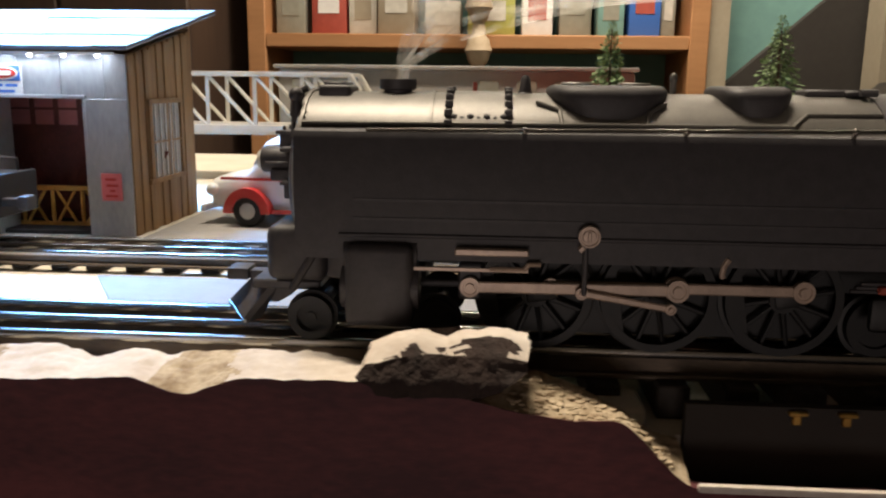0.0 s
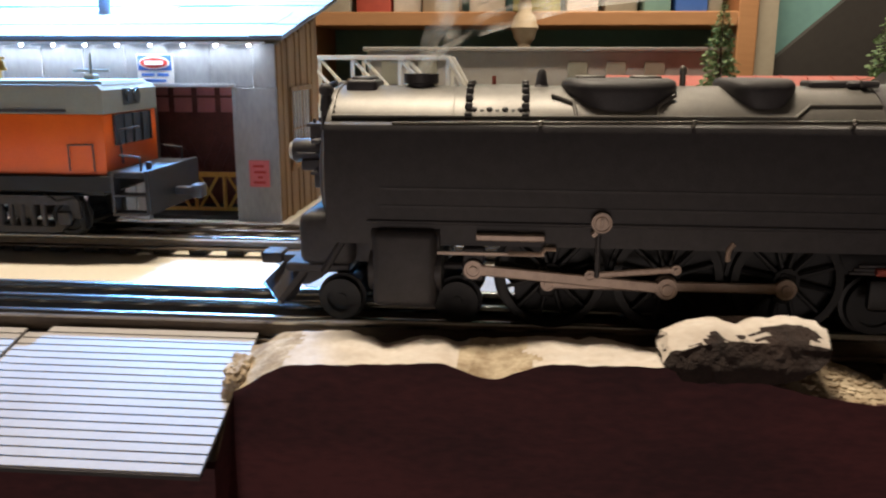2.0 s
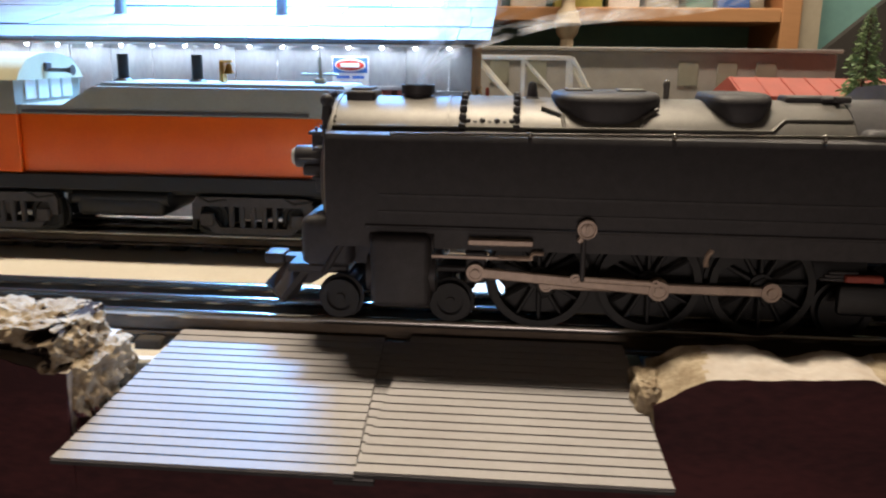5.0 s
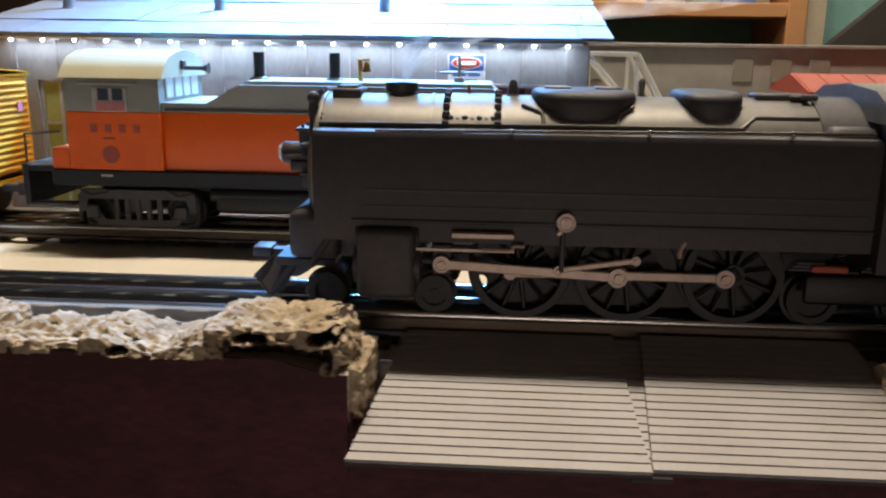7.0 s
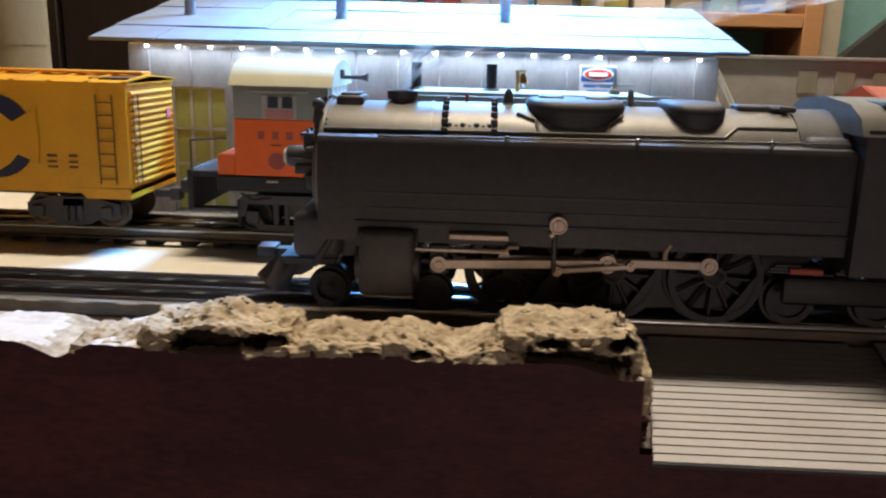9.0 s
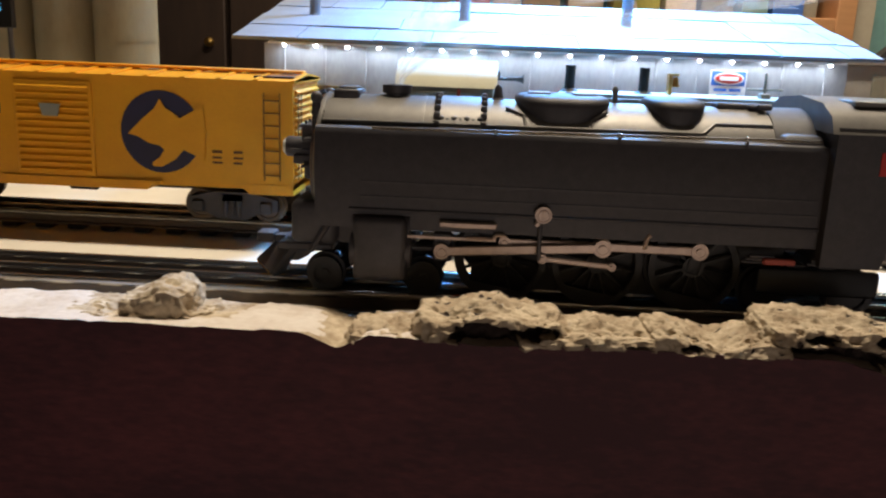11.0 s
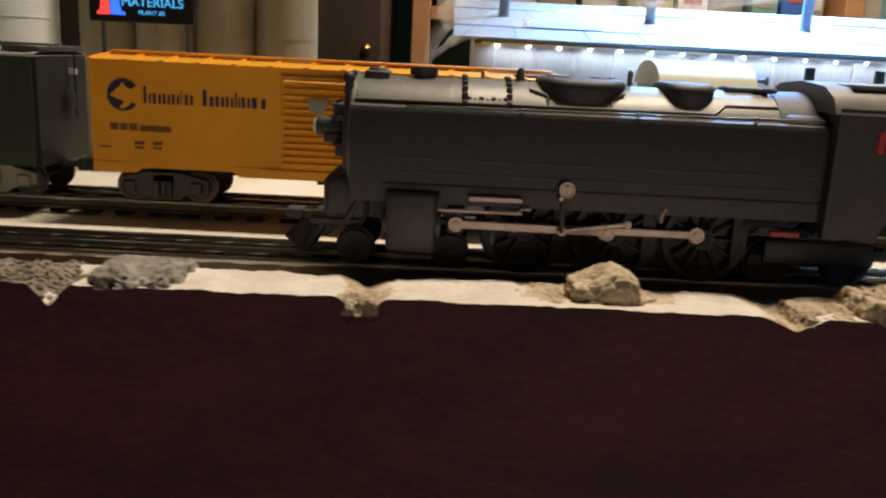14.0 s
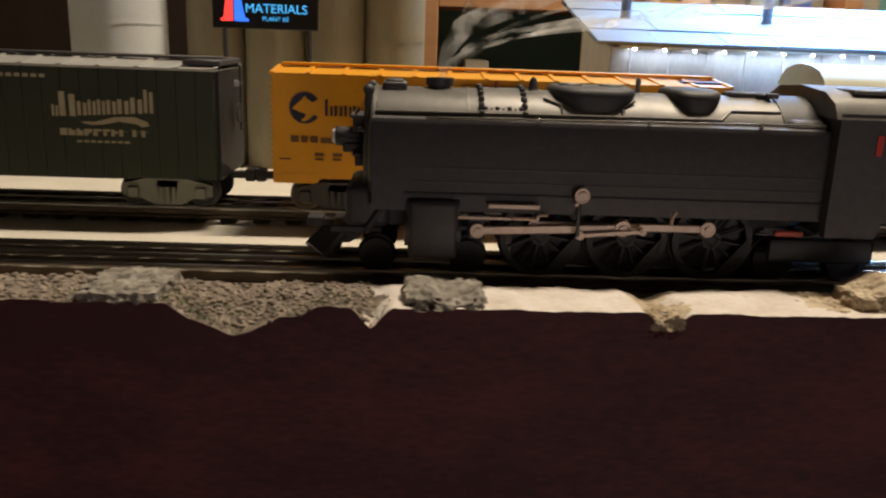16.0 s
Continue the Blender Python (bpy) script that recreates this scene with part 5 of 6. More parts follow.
def green_reefer():
    ob = thing("refrigerator_car", "dark green refrigerator car with silver roof and pale lettering", "boxcar", (-0.9480, BY, 0))
    H, S = 0.1180, 0.0305
    body, roof = car_body(ob, H, S, 0.0270, 0.0842, 0.0882, M["green"], M["silver"], M["black"])
    for k in range(24):
        bm = bmesh.new()
        x = -H + 0.0005 + k * 0.0098
        box(bm, x, x + 0.0097, -S - 0.0005, -S, 0.0275, 0.0838, 0.0002, 1)
        part("plank", bm, M["green"], body)
    for dx in (0.1045,):
        bm = bmesh.new()
        box(bm, dx - 0.004, H + 0.002, -0.026, 0.026, 0.0862, 0.0893, 0.0006, 1)
        part("end_platform", bm, M["black"], roof, "black roof hatch platform")
    ladder(ob, H + 0.0016, -S + 0.0030, 0.0345, 0.0785, 0.0065, M["black"], 7, False)
    bm = bmesh.new()
    box(bm, H, H + 0.0018, -S + 0.001, S - 0.001, 0.0270, 0.0840)
    pipe(bm, [(H + 0.005, 0.008, 0.050), (H + 0.005, 0.008, 0.086)], 0.0006)
    lathe(bm, [(H + 0.0045, 0.0004), (H + 0.0045, 0.0055), (H + 0.0053, 0.0055), (H + 0.0053, 0.0004)], "x", (0, 0.004, 0.060), 18)
    part("end_wall", bm, M["wheel"], ob, "black end with brake wheel")
    bar(ob, "tag", M["white"], H + 0.0018, H + 0.0052, 0.0105, 0.0742, 0.0772, 0.003)
    # plain pale shapes for the painted lettering
    rnd = random.Random(2)
    x = 0.0340
    for w, h in ((0.0036, 0.0060), (0.0088, 0.0125), (0.0050, 0.0072), (0.0044, 0.0078), (0.0044, 0.0078), (0.0052, 0.0074), (0.0062, 0.0076), (0.0066, 0.0082), (0.0050, 0.0120)):
        bm = bmesh.new()
        z = 0.0585 + (x - 0.034) * 0.06
        box(bm, x, x + w * 0.36, -S - 0.0009, -S - 0.0005, z, z + h, 0.0001, 1)
        box(bm, x + w * 0.58, x + w * 0.92, -S - 0.0009, -S - 0.0005, z, z + h * 0.9)
        part("letter_bar", bm, M["gold"], ob)
        x += w + 0.0004
    bm = bmesh.new()
    prism(bm, [(0.0480, 0.0560), (0.0560, 0.0562), (0.0660, 0.0588), (0.0760, 0.0592), (0.0825, 0.0570), (0.0838, 0.0548), (0.0800, 0.0540), (0.0770, 0.0555), (0.0680, 0.0566), (0.0600, 0.0548), (0.0530, 0.0545)], -S - 0.0009, -S - 0.0005)
    part("flourish", bm, M["gold"], ob)
    x = 0.0375
    for w in (0.0042, 0.0042, 0.004, 0.0046, 0.0052, 0.004, 0.0042, 0.0044, 0.0, 0.0046, 0.0048):
        if w:
            bar(ob, "letter_bar", M["gold"], x, x + w * 0.42, -S - 0.0005, 0.0488, 0.0524)
            bar(ob, "letter_bar", M["gold"], x + w * 0.42, x + w * 0.85, -S - 0.0005, 0.0488 + rnd.choice((0, 0.0014, 0.0024)), 0.0524 - rnd.choice((0, 0.0010)))
        x += w or 0.0024
    for k in range(8):
        bar(ob, "letter_bar", M["gold"], 0.0460 + k * 0.0035, 0.0485 + k * 0.0035, -S - 0.0005, 0.0452, 0.0464)
    for k in range(6):
        bar(ob, "letter_bar", M["gold"], 0.0080 + k * 0.0042, 0.0108 + k * 0.0042, -S - 0.0005, 0.0780, 0.0798)
    for x in (-0.088, 0.0890):
        truck(ob, x, M["greypaint"], M["black"], label="grey cast side-frame truck")
    bm = bmesh.new()
    box(bm, -0.1, 0.1, -0.004, 0.004, 0.0215, 0.0275)
    part("underframe", bm, M["black"], ob)
    coupler(ob, H, 1)
    coupler(ob, -H, -1)
    return ob


def switcher_truck(parent, x):
    """A cast truck whose long side frame has a rounded window with coil springs behind it."""
    bm = bmesh.new()
    for s in (-1, 1):
        y0, y1 = sorted((s * 0.0210, s * 0.0240))
        outer = [(-0.030, 0.0190), (-0.030, 0.0270), (-0.0275, 0.0300), (0.0275, 0.0300), (0.030, 0.0270), (0.030, 0.0190)]
        prism(bm, outer + [(0.0265, 0.0190), (0.0250, 0.0255), (-0.0250, 0.0255), (-0.0265, 0.0190)], y0, y1)
        prism(bm, [(-0.0265, 0.0190), (-0.0190, 0.0190), (-0.0165, 0.0150), (0.0165, 0.0150), (0.0190, 0.0190), (0.0265, 0.0190), (0.0200, 0.0125), (0.0175, 0.0118), (-0.0175, 0.0118), (-0.0200, 0.0125)], y0, y1)
        for dx in (-0.0225, 0.0225):
            y2, y3 = sorted((s * 0.0228, s * 0.0256))
            box(bm, dx - 0.0034, dx + 0.0034, y2, y3, 0.0155, 0.0225, 0.0008, 1)
        for dx in (-0.0110, -0.0055, 0.0, 0.0055, 0.0110):
            rod(bm, (dx, s * 0.0222, 0.0150), (dx, s * 0.0222, 0.0255), 0.0015, seg=8)
    box(bm, -0.0060, 0.0060, -0.0225, 0.0225, 0.0190, 0.0300)
    t = part("truck", bm, M["black"], parent, "long cast side-frame truck", (x, 0, 0))
    for dx in (-0.0225, 0.0225):
        wheelset(t, dx, 0.0190, 0.0088, 0.0190, M["wheel"])
    for dx in (-0.0300, 0.0300):
        bm = bmesh.new()
        for s in (-1, 1):
            box(bm, dx - 0.0012, dx + 0.0012, s * 0.0200 - 0.002, s * 0.0200 + 0.002, 0.0130, 0.0270, 0.0004, 1)
        box(bm, dx - 0.0008, dx + 0.0008, -0.020, 0.020, 0.0150, 0.0166)
        part("brake_beam", bm, M["wheel"], t, "brake beam with shoes")


def diesel_switcher():
    ob = thing("diesel_switcher", "orange and grey diesel switcher with rounded cab, standing by the shed", "locomotive", (-0.3980, BY, 0))
    S = 0.0295

    def p(name, build, mat, label="", under=None):
        bm = bmesh.new()
        build(bm)
        return part(name, bm, mat, under or ob, label)

    p("frame", lambda bm: [box(bm, -0.1180, 0.1000, -S - 0.0012, S + 0.0012, 0.0330, 0.0408, 0.0006, 1), box(bm, -0.10, 0.09, -0.018, 0.018, 0.0290, 0.0340, 0.0015)], M["wheel"], "dark underframe")
    for a in ((0.0975, 0.1180, -S, S, 0.0396, 0.0426), (-0.1330, -0.1090, -S, S, 0.0395, 0.0425)):
        p("platform", lambda bm: box(bm, *a, 0.0005, 1), M["wheel"], "end platform")
    for a in ((0.1005, 0.1165, -S - 0.0010, -S + 0.0060, 0.0220, 0.0236), (0.1005, 0.1165, -S - 0.0010, -S + 0.0060, 0.0310, 0.0322), (0.0995, 0.1010, -S - 0.0010, -S + 0.006, 0.0220, 0.0420), (-0.1310, -0.1090, -S - 0.001, -S + 0.006, 0.0225, 0.0241)):
        p("step", lambda bm: box(bm, *a, 0.0003, 1), M["black"], "corner step")
    for a in ((0.1160, 0.1182, -S - 0.001, S + 0.001, 0.0225, 0.0434), (-0.1330, -0.1300, -S - 0.001, S, 0.0225, 0.0430)):
        p("pilot_plate", lambda bm: box(bm, *a, 0.0004, 1), M["wheel"], "black end plate")
    hood = p("hood", lambda bm: [box(bm, -0.0620, 0.0975, -S + 0.0012, S - 0.0012, 0.0408, 0.0692, 0.0008, 2)], M["orange"], "orange engine hood")
    p("hood_top", lambda bm: [prism(bm, [(-0.0620, 0.0692), (-0.0620, 0.0735), (-0.0400, 0.0735), (-0.0240, 0.0825), (0.0960, 0.0825), (0.0982, 0.0800), (0.0982, 0.0692)], -S + 0.0010, S - 0.0010), prism(bm, [(-0.0230, 0.0824), (-0.0220, 0.0842), (0.0950, 0.0842), (0.0965, 0.0824)], -S + 0.006, S - 0.006)], M["greypaint"], "grey upper hood")
    p("grille", lambda bm: [box(bm, 0.0974, 0.0984, -0.019, 0.019, 0.0540, 0.0685)] + [box(bm, 0.0980, 0.0990, -0.019 + k * 0.0095 - 0.0004, -0.019 + k * 0.0095 + 0.0004, 0.0540, 0.0685) for k in range(5)], M["glass"], "dark radiator grille", hood)
    p("vent_band", lambda bm: box(bm, -0.0600, 0.0800, -S + 0.0004, -S + 0.0014, 0.0698, 0.0712), M["black"], under=hood)
    p("headlight", lambda bm: [rod(bm, (0.0975, -0.004, 0.0765), (0.1000, -0.004, 0.0765), 0.0030, seg=14), rod(bm, (0.0975, 0.004, 0.0765), (0.1000, 0.004, 0.0765), 0.0030, seg=14), box(bm, 0.0975, 0.0988, -0.009, 0.009, 0.0725, 0.0805, 0.0006, 1)], M["glass"], "twin headlight in a dark housing", hood)
    for x in (-0.0218, 0.0166):
        p("exhaust_pipe", lambda bm: [rod(bm, (x, 0, 0.0838), (x, 0, 0.0975), 0.0027, seg=16), rod(bm, (x, 0, 0.0838), (x, 0, 0.0856), 0.0055, 0.0032, 16)], M["wheel"], "black exhaust stack", hood)
    p("bell", lambda bm: [box(bm, 0.0288, 0.0308, -0.003, 0.003, 0.0838, 0.0945, 0.0003, 1), box(bm, 0.0288, 0.0345, -0.0008, 0.0008, 0.0938, 0.0950), lathe(bm, [(0.0885, 0.0026), (0.0900, 0.0018), (0.0925, 0.0014), (0.0935, 0.0004)], "z", (0.0328, 0, 0), 16)], M["brass"], "brass bell on a bracket", hood)
    p("vent_cross", lambda bm: [rod(bm, (0.0790, 0, 0.0838), (0.0790, 0, 0.0970), 0.0010, 0.0007, 8), rod(bm, (0.0698, 0, 0.0886), (0.0882, 0, 0.0888), 0.0007, seg=8), box(bm, 0.0765, 0.0815, -0.003, 0.003, 0.0838, 0.0868, 0.0006, 1)], M["greypaint"], "small mast with crossarm", hood)
    # cab
    p("cab", lambda bm: [box(bm, -0.1085, -0.0620, -S - 0.0008, S + 0.0008, 0.0408, 0.0690, 0.0006, 1), box(bm, -0.1175, -0.1085, -S - 0.0004, S + 0.0004, 0.0408, 0.0512, 0.0006, 1)], M["orange"], "orange lower cab side")
    arch = [(-S - 0.0006, 0.0690), (-S - 0.0006, 0.0842), (-S + 0.0030, 0.0890), (-0.0200, 0.0940), (-0.0100, 0.0965), (0, 0.0972), (0.0100, 0.0965), (0.0200, 0.0940), (S - 0.0030, 0.0890), (S + 0.0006, 0.0842), (S + 0.0006, 0.0690)]
    up = p("cab_upper", lambda bm: prism_x(bm, arch, -0.1085, -0.0622), M["greypaint"], "grey upper cab")
    p("cab_roof", lambda bm: prism_x(bm, [(y * 1.02, z + 0.0006) for y, z in arch[1:-1]], -0.1105, -0.0600), M["cream"], "cream curved cab roof", up)
    w = p("window", lambda bm: box(bm, -0.0945, -0.0775, -S - 0.0016, -S - 0.0004, 0.0690, 0.0806, 0.0003, 1), M["pane_grey"], "cab side window", up)
    p("pane", lambda bm: [box(bm, -0.0912, -0.0862, -S - 0.0021, -S - 0.0014, 0.0745, 0.0800)], M["glass"], under=w)
    p("pane", lambda bm: [box(bm, -0.0842, -0.0792, -S - 0.0021, -S - 0.0014, 0.0745, 0.0800)], M["glass"], under=w)
    p("pane", lambda bm: [box(bm, -0.0925, -0.0785, -S - 0.0020, -S - 0.0013, 0.0694, 0.0738)], M["pane_pink"], under=w)
    p("drip_strip", lambda bm: box(bm, -0.1000, -0.0720, -S - 0.0024, -S - 0.0006, 0.0816, 0.0824), M["greypaint"], under=up)
    for k in range(4):
        y = -0.0215 + k * 0.0112
        p("front_window", lambda bm: box(bm, -0.0624, -0.0614, y, y + 0.0092, 0.0752, 0.0752 + 0.0120 + (0.005 if k in (1, 2) else 0), 0.0005, 1), M["bluewhite"], "pale arched front window", up)
    p("horn", lambda bm: [lathe(bm, [(-0.0615, 0.0010), (-0.0500, 0.0010), (-0.0470, 0.0018), (-0.0462, 0.0028)], "x", (0, -0.004, 0.0892), 12), box(bm, -0.0640, -0.0585, -0.0065, -0.0015, 0.0885, 0.0930, 0.0005, 1)], M["black"], "black air horn", up)
    # rails, numbers
    for pts, r in (([(0.0805, -S - 0.0008, 0.0430), (0.0805, -S - 0.0008, 0.0550), (0.0925, -S - 0.0008, 0.0555), (0.0925, -S - 0.0008, 0.0430)], 0.0004),
                   ([(-0.1310, -S + 0.001, 0.0430), (-0.1310, -S + 0.001, 0.0575), (-0.1130, -S + 0.001, 0.0590)], 0.0005),
                   ([(0.0985, -0.014, 0.0450), (0.0985, -0.016, 0.0610), (0.1090, -0.016, 0.0630)], 0.0005)):
        p("grab_rail", lambda bm: pipe(bm, pts, r), M["black"], "thin wire grab rail")
    p("brake_post", lambda bm: pipe(bm, [(0.1140, -0.02, 0.0424), (0.1140, -0.02, 0.0465)], 0.0013), M["black"], "short brake post")
    for k in range(4):
        x = -0.0965 + k * 0.0070
        p("letter_bar", lambda bm: box(bm, x, x + 0.0030, -S - 0.0012, -S - 0.0008, 0.0592, 0.0630), M["redroof"])
    p("letter_bar", lambda bm: box(bm, -0.0905, -0.0850, -S - 0.0012, -S - 0.0008, 0.0560, 0.0567), M["ink"])
    p("emblem", lambda bm: lathe(bm, [(-S - 0.0008, 0.0001), (-S - 0.0008, 0.0042), (-S - 0.0011, 0.0042), (-S - 0.0011, 0.0001)], "y", (-0.0875, 0, 0.0485), 20), M["redroof"])
    p("builder_plate", lambda bm: box(bm, -0.0930, -0.0870, -S - 0.0018, -S - 0.0012, 0.0378, 0.0390, 0.0003, 1), M["silver"])
    p("fuel_tank", lambda bm: [box(bm, -0.0400, 0.0050, -0.024, 0.024, 0.0190, 0.0300, 0.003, 3), rod(bm, (-0.042, -0.020, 0.028), (0.007, -0.020, 0.028), 0.0040, seg=16)], M["wheel"], "fuel tank")
    for x in (-0.0795, 0.0495):
        switcher_truck(ob, x)
    for x in (-0.1000, -0.0560, 0.0300, 0.0720):
        p("air_pipe", lambda bm: pipe(bm, [(x - 0.006, -S - 0.0004, 0.0320), (x, -S - 0.0004, 0.0285), (x + 0.009, -S - 0.0004, 0.0300)], 0.0006), M["wheel"])
    for x, y in ((0.1120, -0.0245), (0.1120, 0.0245)):
        p("grab_rail", lambda bm: pipe(bm, [(x, y, 0.0426), (x, y, 0.0490), (x - 0.010, y, 0.0500)], 0.0005), M["black"], "thin wire grab rail")
    coupler(ob, 0.1182, 1, 0.0300)
    coupler(ob, -0.1320, -1, 0.0300)
    return ob


diesel_switcher()
yellow_boxcar()
green_reefer()

# ---- behind the tracks ----


def toy_truck():
    ob = thing("toy_truck", "white toy delivery truck with red fenders parked by the shed", "toy truck", (-0.1920, 0.2500, 0.0014))
    ob.rotation_euler = (0, 0, radians(-7))

    def p(name, build, mat, label="", under=None):
        bm = bmesh.new()
        build(bm)
        return part(name, bm, mat, under or ob, label)

    def lofted(bm, secs):
        rings = []
        for x, half, z0, z1 in secs:
            ring = []
            for k in range(20):
                a = 2 * math.pi * k / 20
                c, s = math.cos(a), math.sin(a)
                ring.append(bm.verts.new((x, 0.026 + math.copysign(abs(c) ** 0.55, c) * half, (z0 + z1) / 2 + math.copysign(abs(s) ** 0.55, s) * (z1 - z0) / 2)))
            rings.append(ring)
        for ra, rb in zip(rings, rings[1:]):
            for k in range(20):
                bm.faces.new((ra[k], ra[(k + 1) % 20], rb[(k + 1) % 20], rb[k]))
        bm.faces.new(rings[0])
        bm.faces.new(rings[-1])

    p("body", lambda bm: [lofted(bm, [(-0.0300, 0.010, 0.012, 0.024), (-0.0285, 0.014, 0.009, 0.028), (-0.020, 0.018, 0.008, 0.031), (-0.004, 0.020, 0.008, 0.034), (0.000, 0.0215, 0.007, 0.037), (0.008, 0.022, 0.007, 0.052), (0.016, 0.0225, 0.007, 0.056), (0.080, 0.0225, 0.007, 0.056), (0.090, 0.020, 0.008, 0.050)])], M["white"], "white rounded truck body")
    p("bumper", lambda bm: box(bm, -0.0335, -0.0300, 0.004, 0.048, 0.008, 0.0125, 0.0015, 2), M["white"], "pale front bumper")
    p("window", lambda bm: prism(bm, [(0.0035, 0.038), (0.0105, 0.050), (0.0240, 0.051), (0.0240, 0.038)], 0.0030, 0.0036), M["bluewhite"], "pale side window")
    p("stripe", lambda bm: box(bm, -0.018, 0.088, 0.0028, 0.0034, 0.0285, 0.0302), M["red"], "red side stripe")
    p("stripe", lambda bm: box(bm, 0.010, 0.088, 0.0020, 0.0034, 0.0085, 0.0110), M["red"], "red sill stripe")
    for x in (0.0, 0.066):
        def arch(bm):
            turns = [math.pi * k / 14 for k in range(15)]
            rim = [(x + math.cos(u) * 0.0150, 0.0085 + math.sin(u) * 0.0157) for u in turns]
            rim += [(x + math.cos(u) * 0.0095, 0.0085 + math.sin(u) * 0.0100) for u in turns[::-1]]
            prism(bm, rim, -0.0022, 0.006)
        p("fender", arch, M["red"], "red wheel arch")
        for y in (0.0000, 0.046):
            w = p("wheel", lambda bm: lathe(bm, [(y, 0.0045), (y - 0.0004, 0.0060), (y, 0.0092), (y + 0.0015, 0.0098), (y + 0.006, 0.0098), (y + 0.006, 0.001)], "y", (x, 0, 0.0098), 28), M["rubber"], "black tyre")
            p("hub", lambda bm: lathe(bm, [(y - 0.0012, 0.0004), (y - 0.0010, 0.0030), (y + 0.0002, 0.0058), (y + 0.002, 0.0058)], "y", (x, 0, 0.0098), 24), M["offwhite"], "white hubcap", w)
    p("headlight", lambda bm: ball(bm, (-0.0265, 0.0085, 0.0215), 0.0040, 12, 8), M["bluewhite"])


toy_truck()


def truss_bridge():
    ob = thing("truss_bridge", "white model truss bridge behind the yard", "bridge", (-0.3250, 0.50, 0.0))

    def p(name, build, label=""):
        bm = bmesh.new()
        build(bm)
        return part(name, bm, M["offwhite"], ob, label)

    L, z0, z1 = 0.180, 0.0480, 0.0985
    for y in (0.0, 0.055):
        p("bottom_chord", lambda bm: box(bm, -L, L, y, y + 0.004, z0 - 0.004, z0 + 0.003, 0.0005, 1))
        p("top_chord", lambda bm: box(bm, -L + 0.028, L - 0.028, y, y + 0.004, z1 - 0.004, z1, 0.0005, 1))
        n = 7
        for k in range(n + 1):
            x = -L + 0.028 + (2 * L - 0.056) * k / n
            p("post", lambda bm: box(bm, x - 0.0016, x + 0.0016, y + 0.0005, y + 0.0035, z0, z1 - 0.003))
            if k < n:
                x2 = -L + 0.028 + (2 * L - 0.056) * (k + 1) / n
                a, b = ((x, z0), (x2, z1 - 0.003)) if k < 3 else ((x, z1 - 0.003), (x2, z0))
                p("diagonal", lambda bm: rod(bm, (a[0], y + 0.002, a[1]), (b[0], y + 0.002, b[1]), 0.0017, seg=6))
        for s in (-1, 1):
            p("end_post", lambda bm: rod(bm, (s * L, y + 0.002, z0), (s * (L - 0.028), y + 0.002, z1 - 0.002), 0.0026, seg=6))
    p("deck", lambda bm: box(bm, -L, L, 0.002, 0.057, z0 - 0.006, z0 - 0.003), "bridge deck")
    for s in (-1, 1):
        p("pier", lambda bm: box(bm, s * L - 0.012, s * L + 0.012, 0.0, 0.059, 0.0, z0 - 0.004, 0.001, 1), "bridge pier")


truss_bridge()


def conifer(label, x, y, h, seed, spread=0.2):
    ob = thing("conifer", label, "tree", (x, y, 0), group="model conifers")
    bm = bmesh.new()
    rod(bm, (0, 0, 0), (0, 0, h * 0.96), 0.0032, 0.0004, 8)
    part("trunk", bm, M["bark"], ob, "thin brown trunk")
    rnd = random.Random(seed)
    bm = bmesh.new()
    for k in range(330):
        u = k / 330
        z = h * (0.14 + 0.86 * u)
        reach = h * spread * (1 - u) ** 0.8 * rnd.uniform(0.55, 1.1) + 0.002
        a = k * 2.4 + rnd.uniform(-0.3, 0.3)
        tip = Vector((math.cos(a) * reach, math.sin(a) * reach, z - reach * 0.25))
        for j in range(5):
            f0, f1 = 0.2 + j * 0.16, 0.2 + (j + 1) * 0.17
            q0, q1 = Vector((0, 0, z)).lerp(tip, f0), Vector((0, 0, z)).lerp(tip, min(1.05, f1))
            d = Vector((rnd.gauss(0, 1), rnd.gauss(0, 1), rnd.gauss(0, 0.6))).normalized() * (0.0012 + 0.0022 * (1 - u))
            v = [bm.verts.new(c) for c in (q0 - d, q0 + d, q1 + d * 0.6, q1 - d * 0.6)]
            bm.faces.new(v)
    part("crown", bm, M["conifer"], ob, "ragged dusty green needles")


conifer("small dusty green model conifer behind the tracks", 0.0440, 0.407, 0.138, 4, 0.20)
conifer("model conifer behind the tracks, a little taller", 0.1690, 0.407, 0.143, 11, 0.23)


def red_shed():
    ob = thing("freight_house", "long low freight house with faded red roof", "building", (0.0, 0.47, 0))
    bm = bmesh.new()
    box(bm, -0.018, 0.60, 0.012, 0.09, 0.0, 0.064)
    part("wall", bm, M["offwhite"], ob, "pale side wall")
    bm = bmesh.new()
    prism_x(bm, [(-0.002, 0.0640), (-0.002, 0.0672), (0.05, 0.0815), (0.104, 0.0672), (0.104, 0.0640)], -0.030, 0.62)
    r = part("roof", bm, M["redroof"], ob, "faded red roof")
    for k in range(30):
        bm = bmesh.new()
        x = -0.028 + k * 0.0216
        prism_x(bm, [(-0.0028, 0.0655), (-0.0028, 0.0678), (0.05, 0.0822), (0.05, 0.0812)], x, x + 0.0010)
        part("roof_rib", bm, M["redroof"], r)


red_shed()


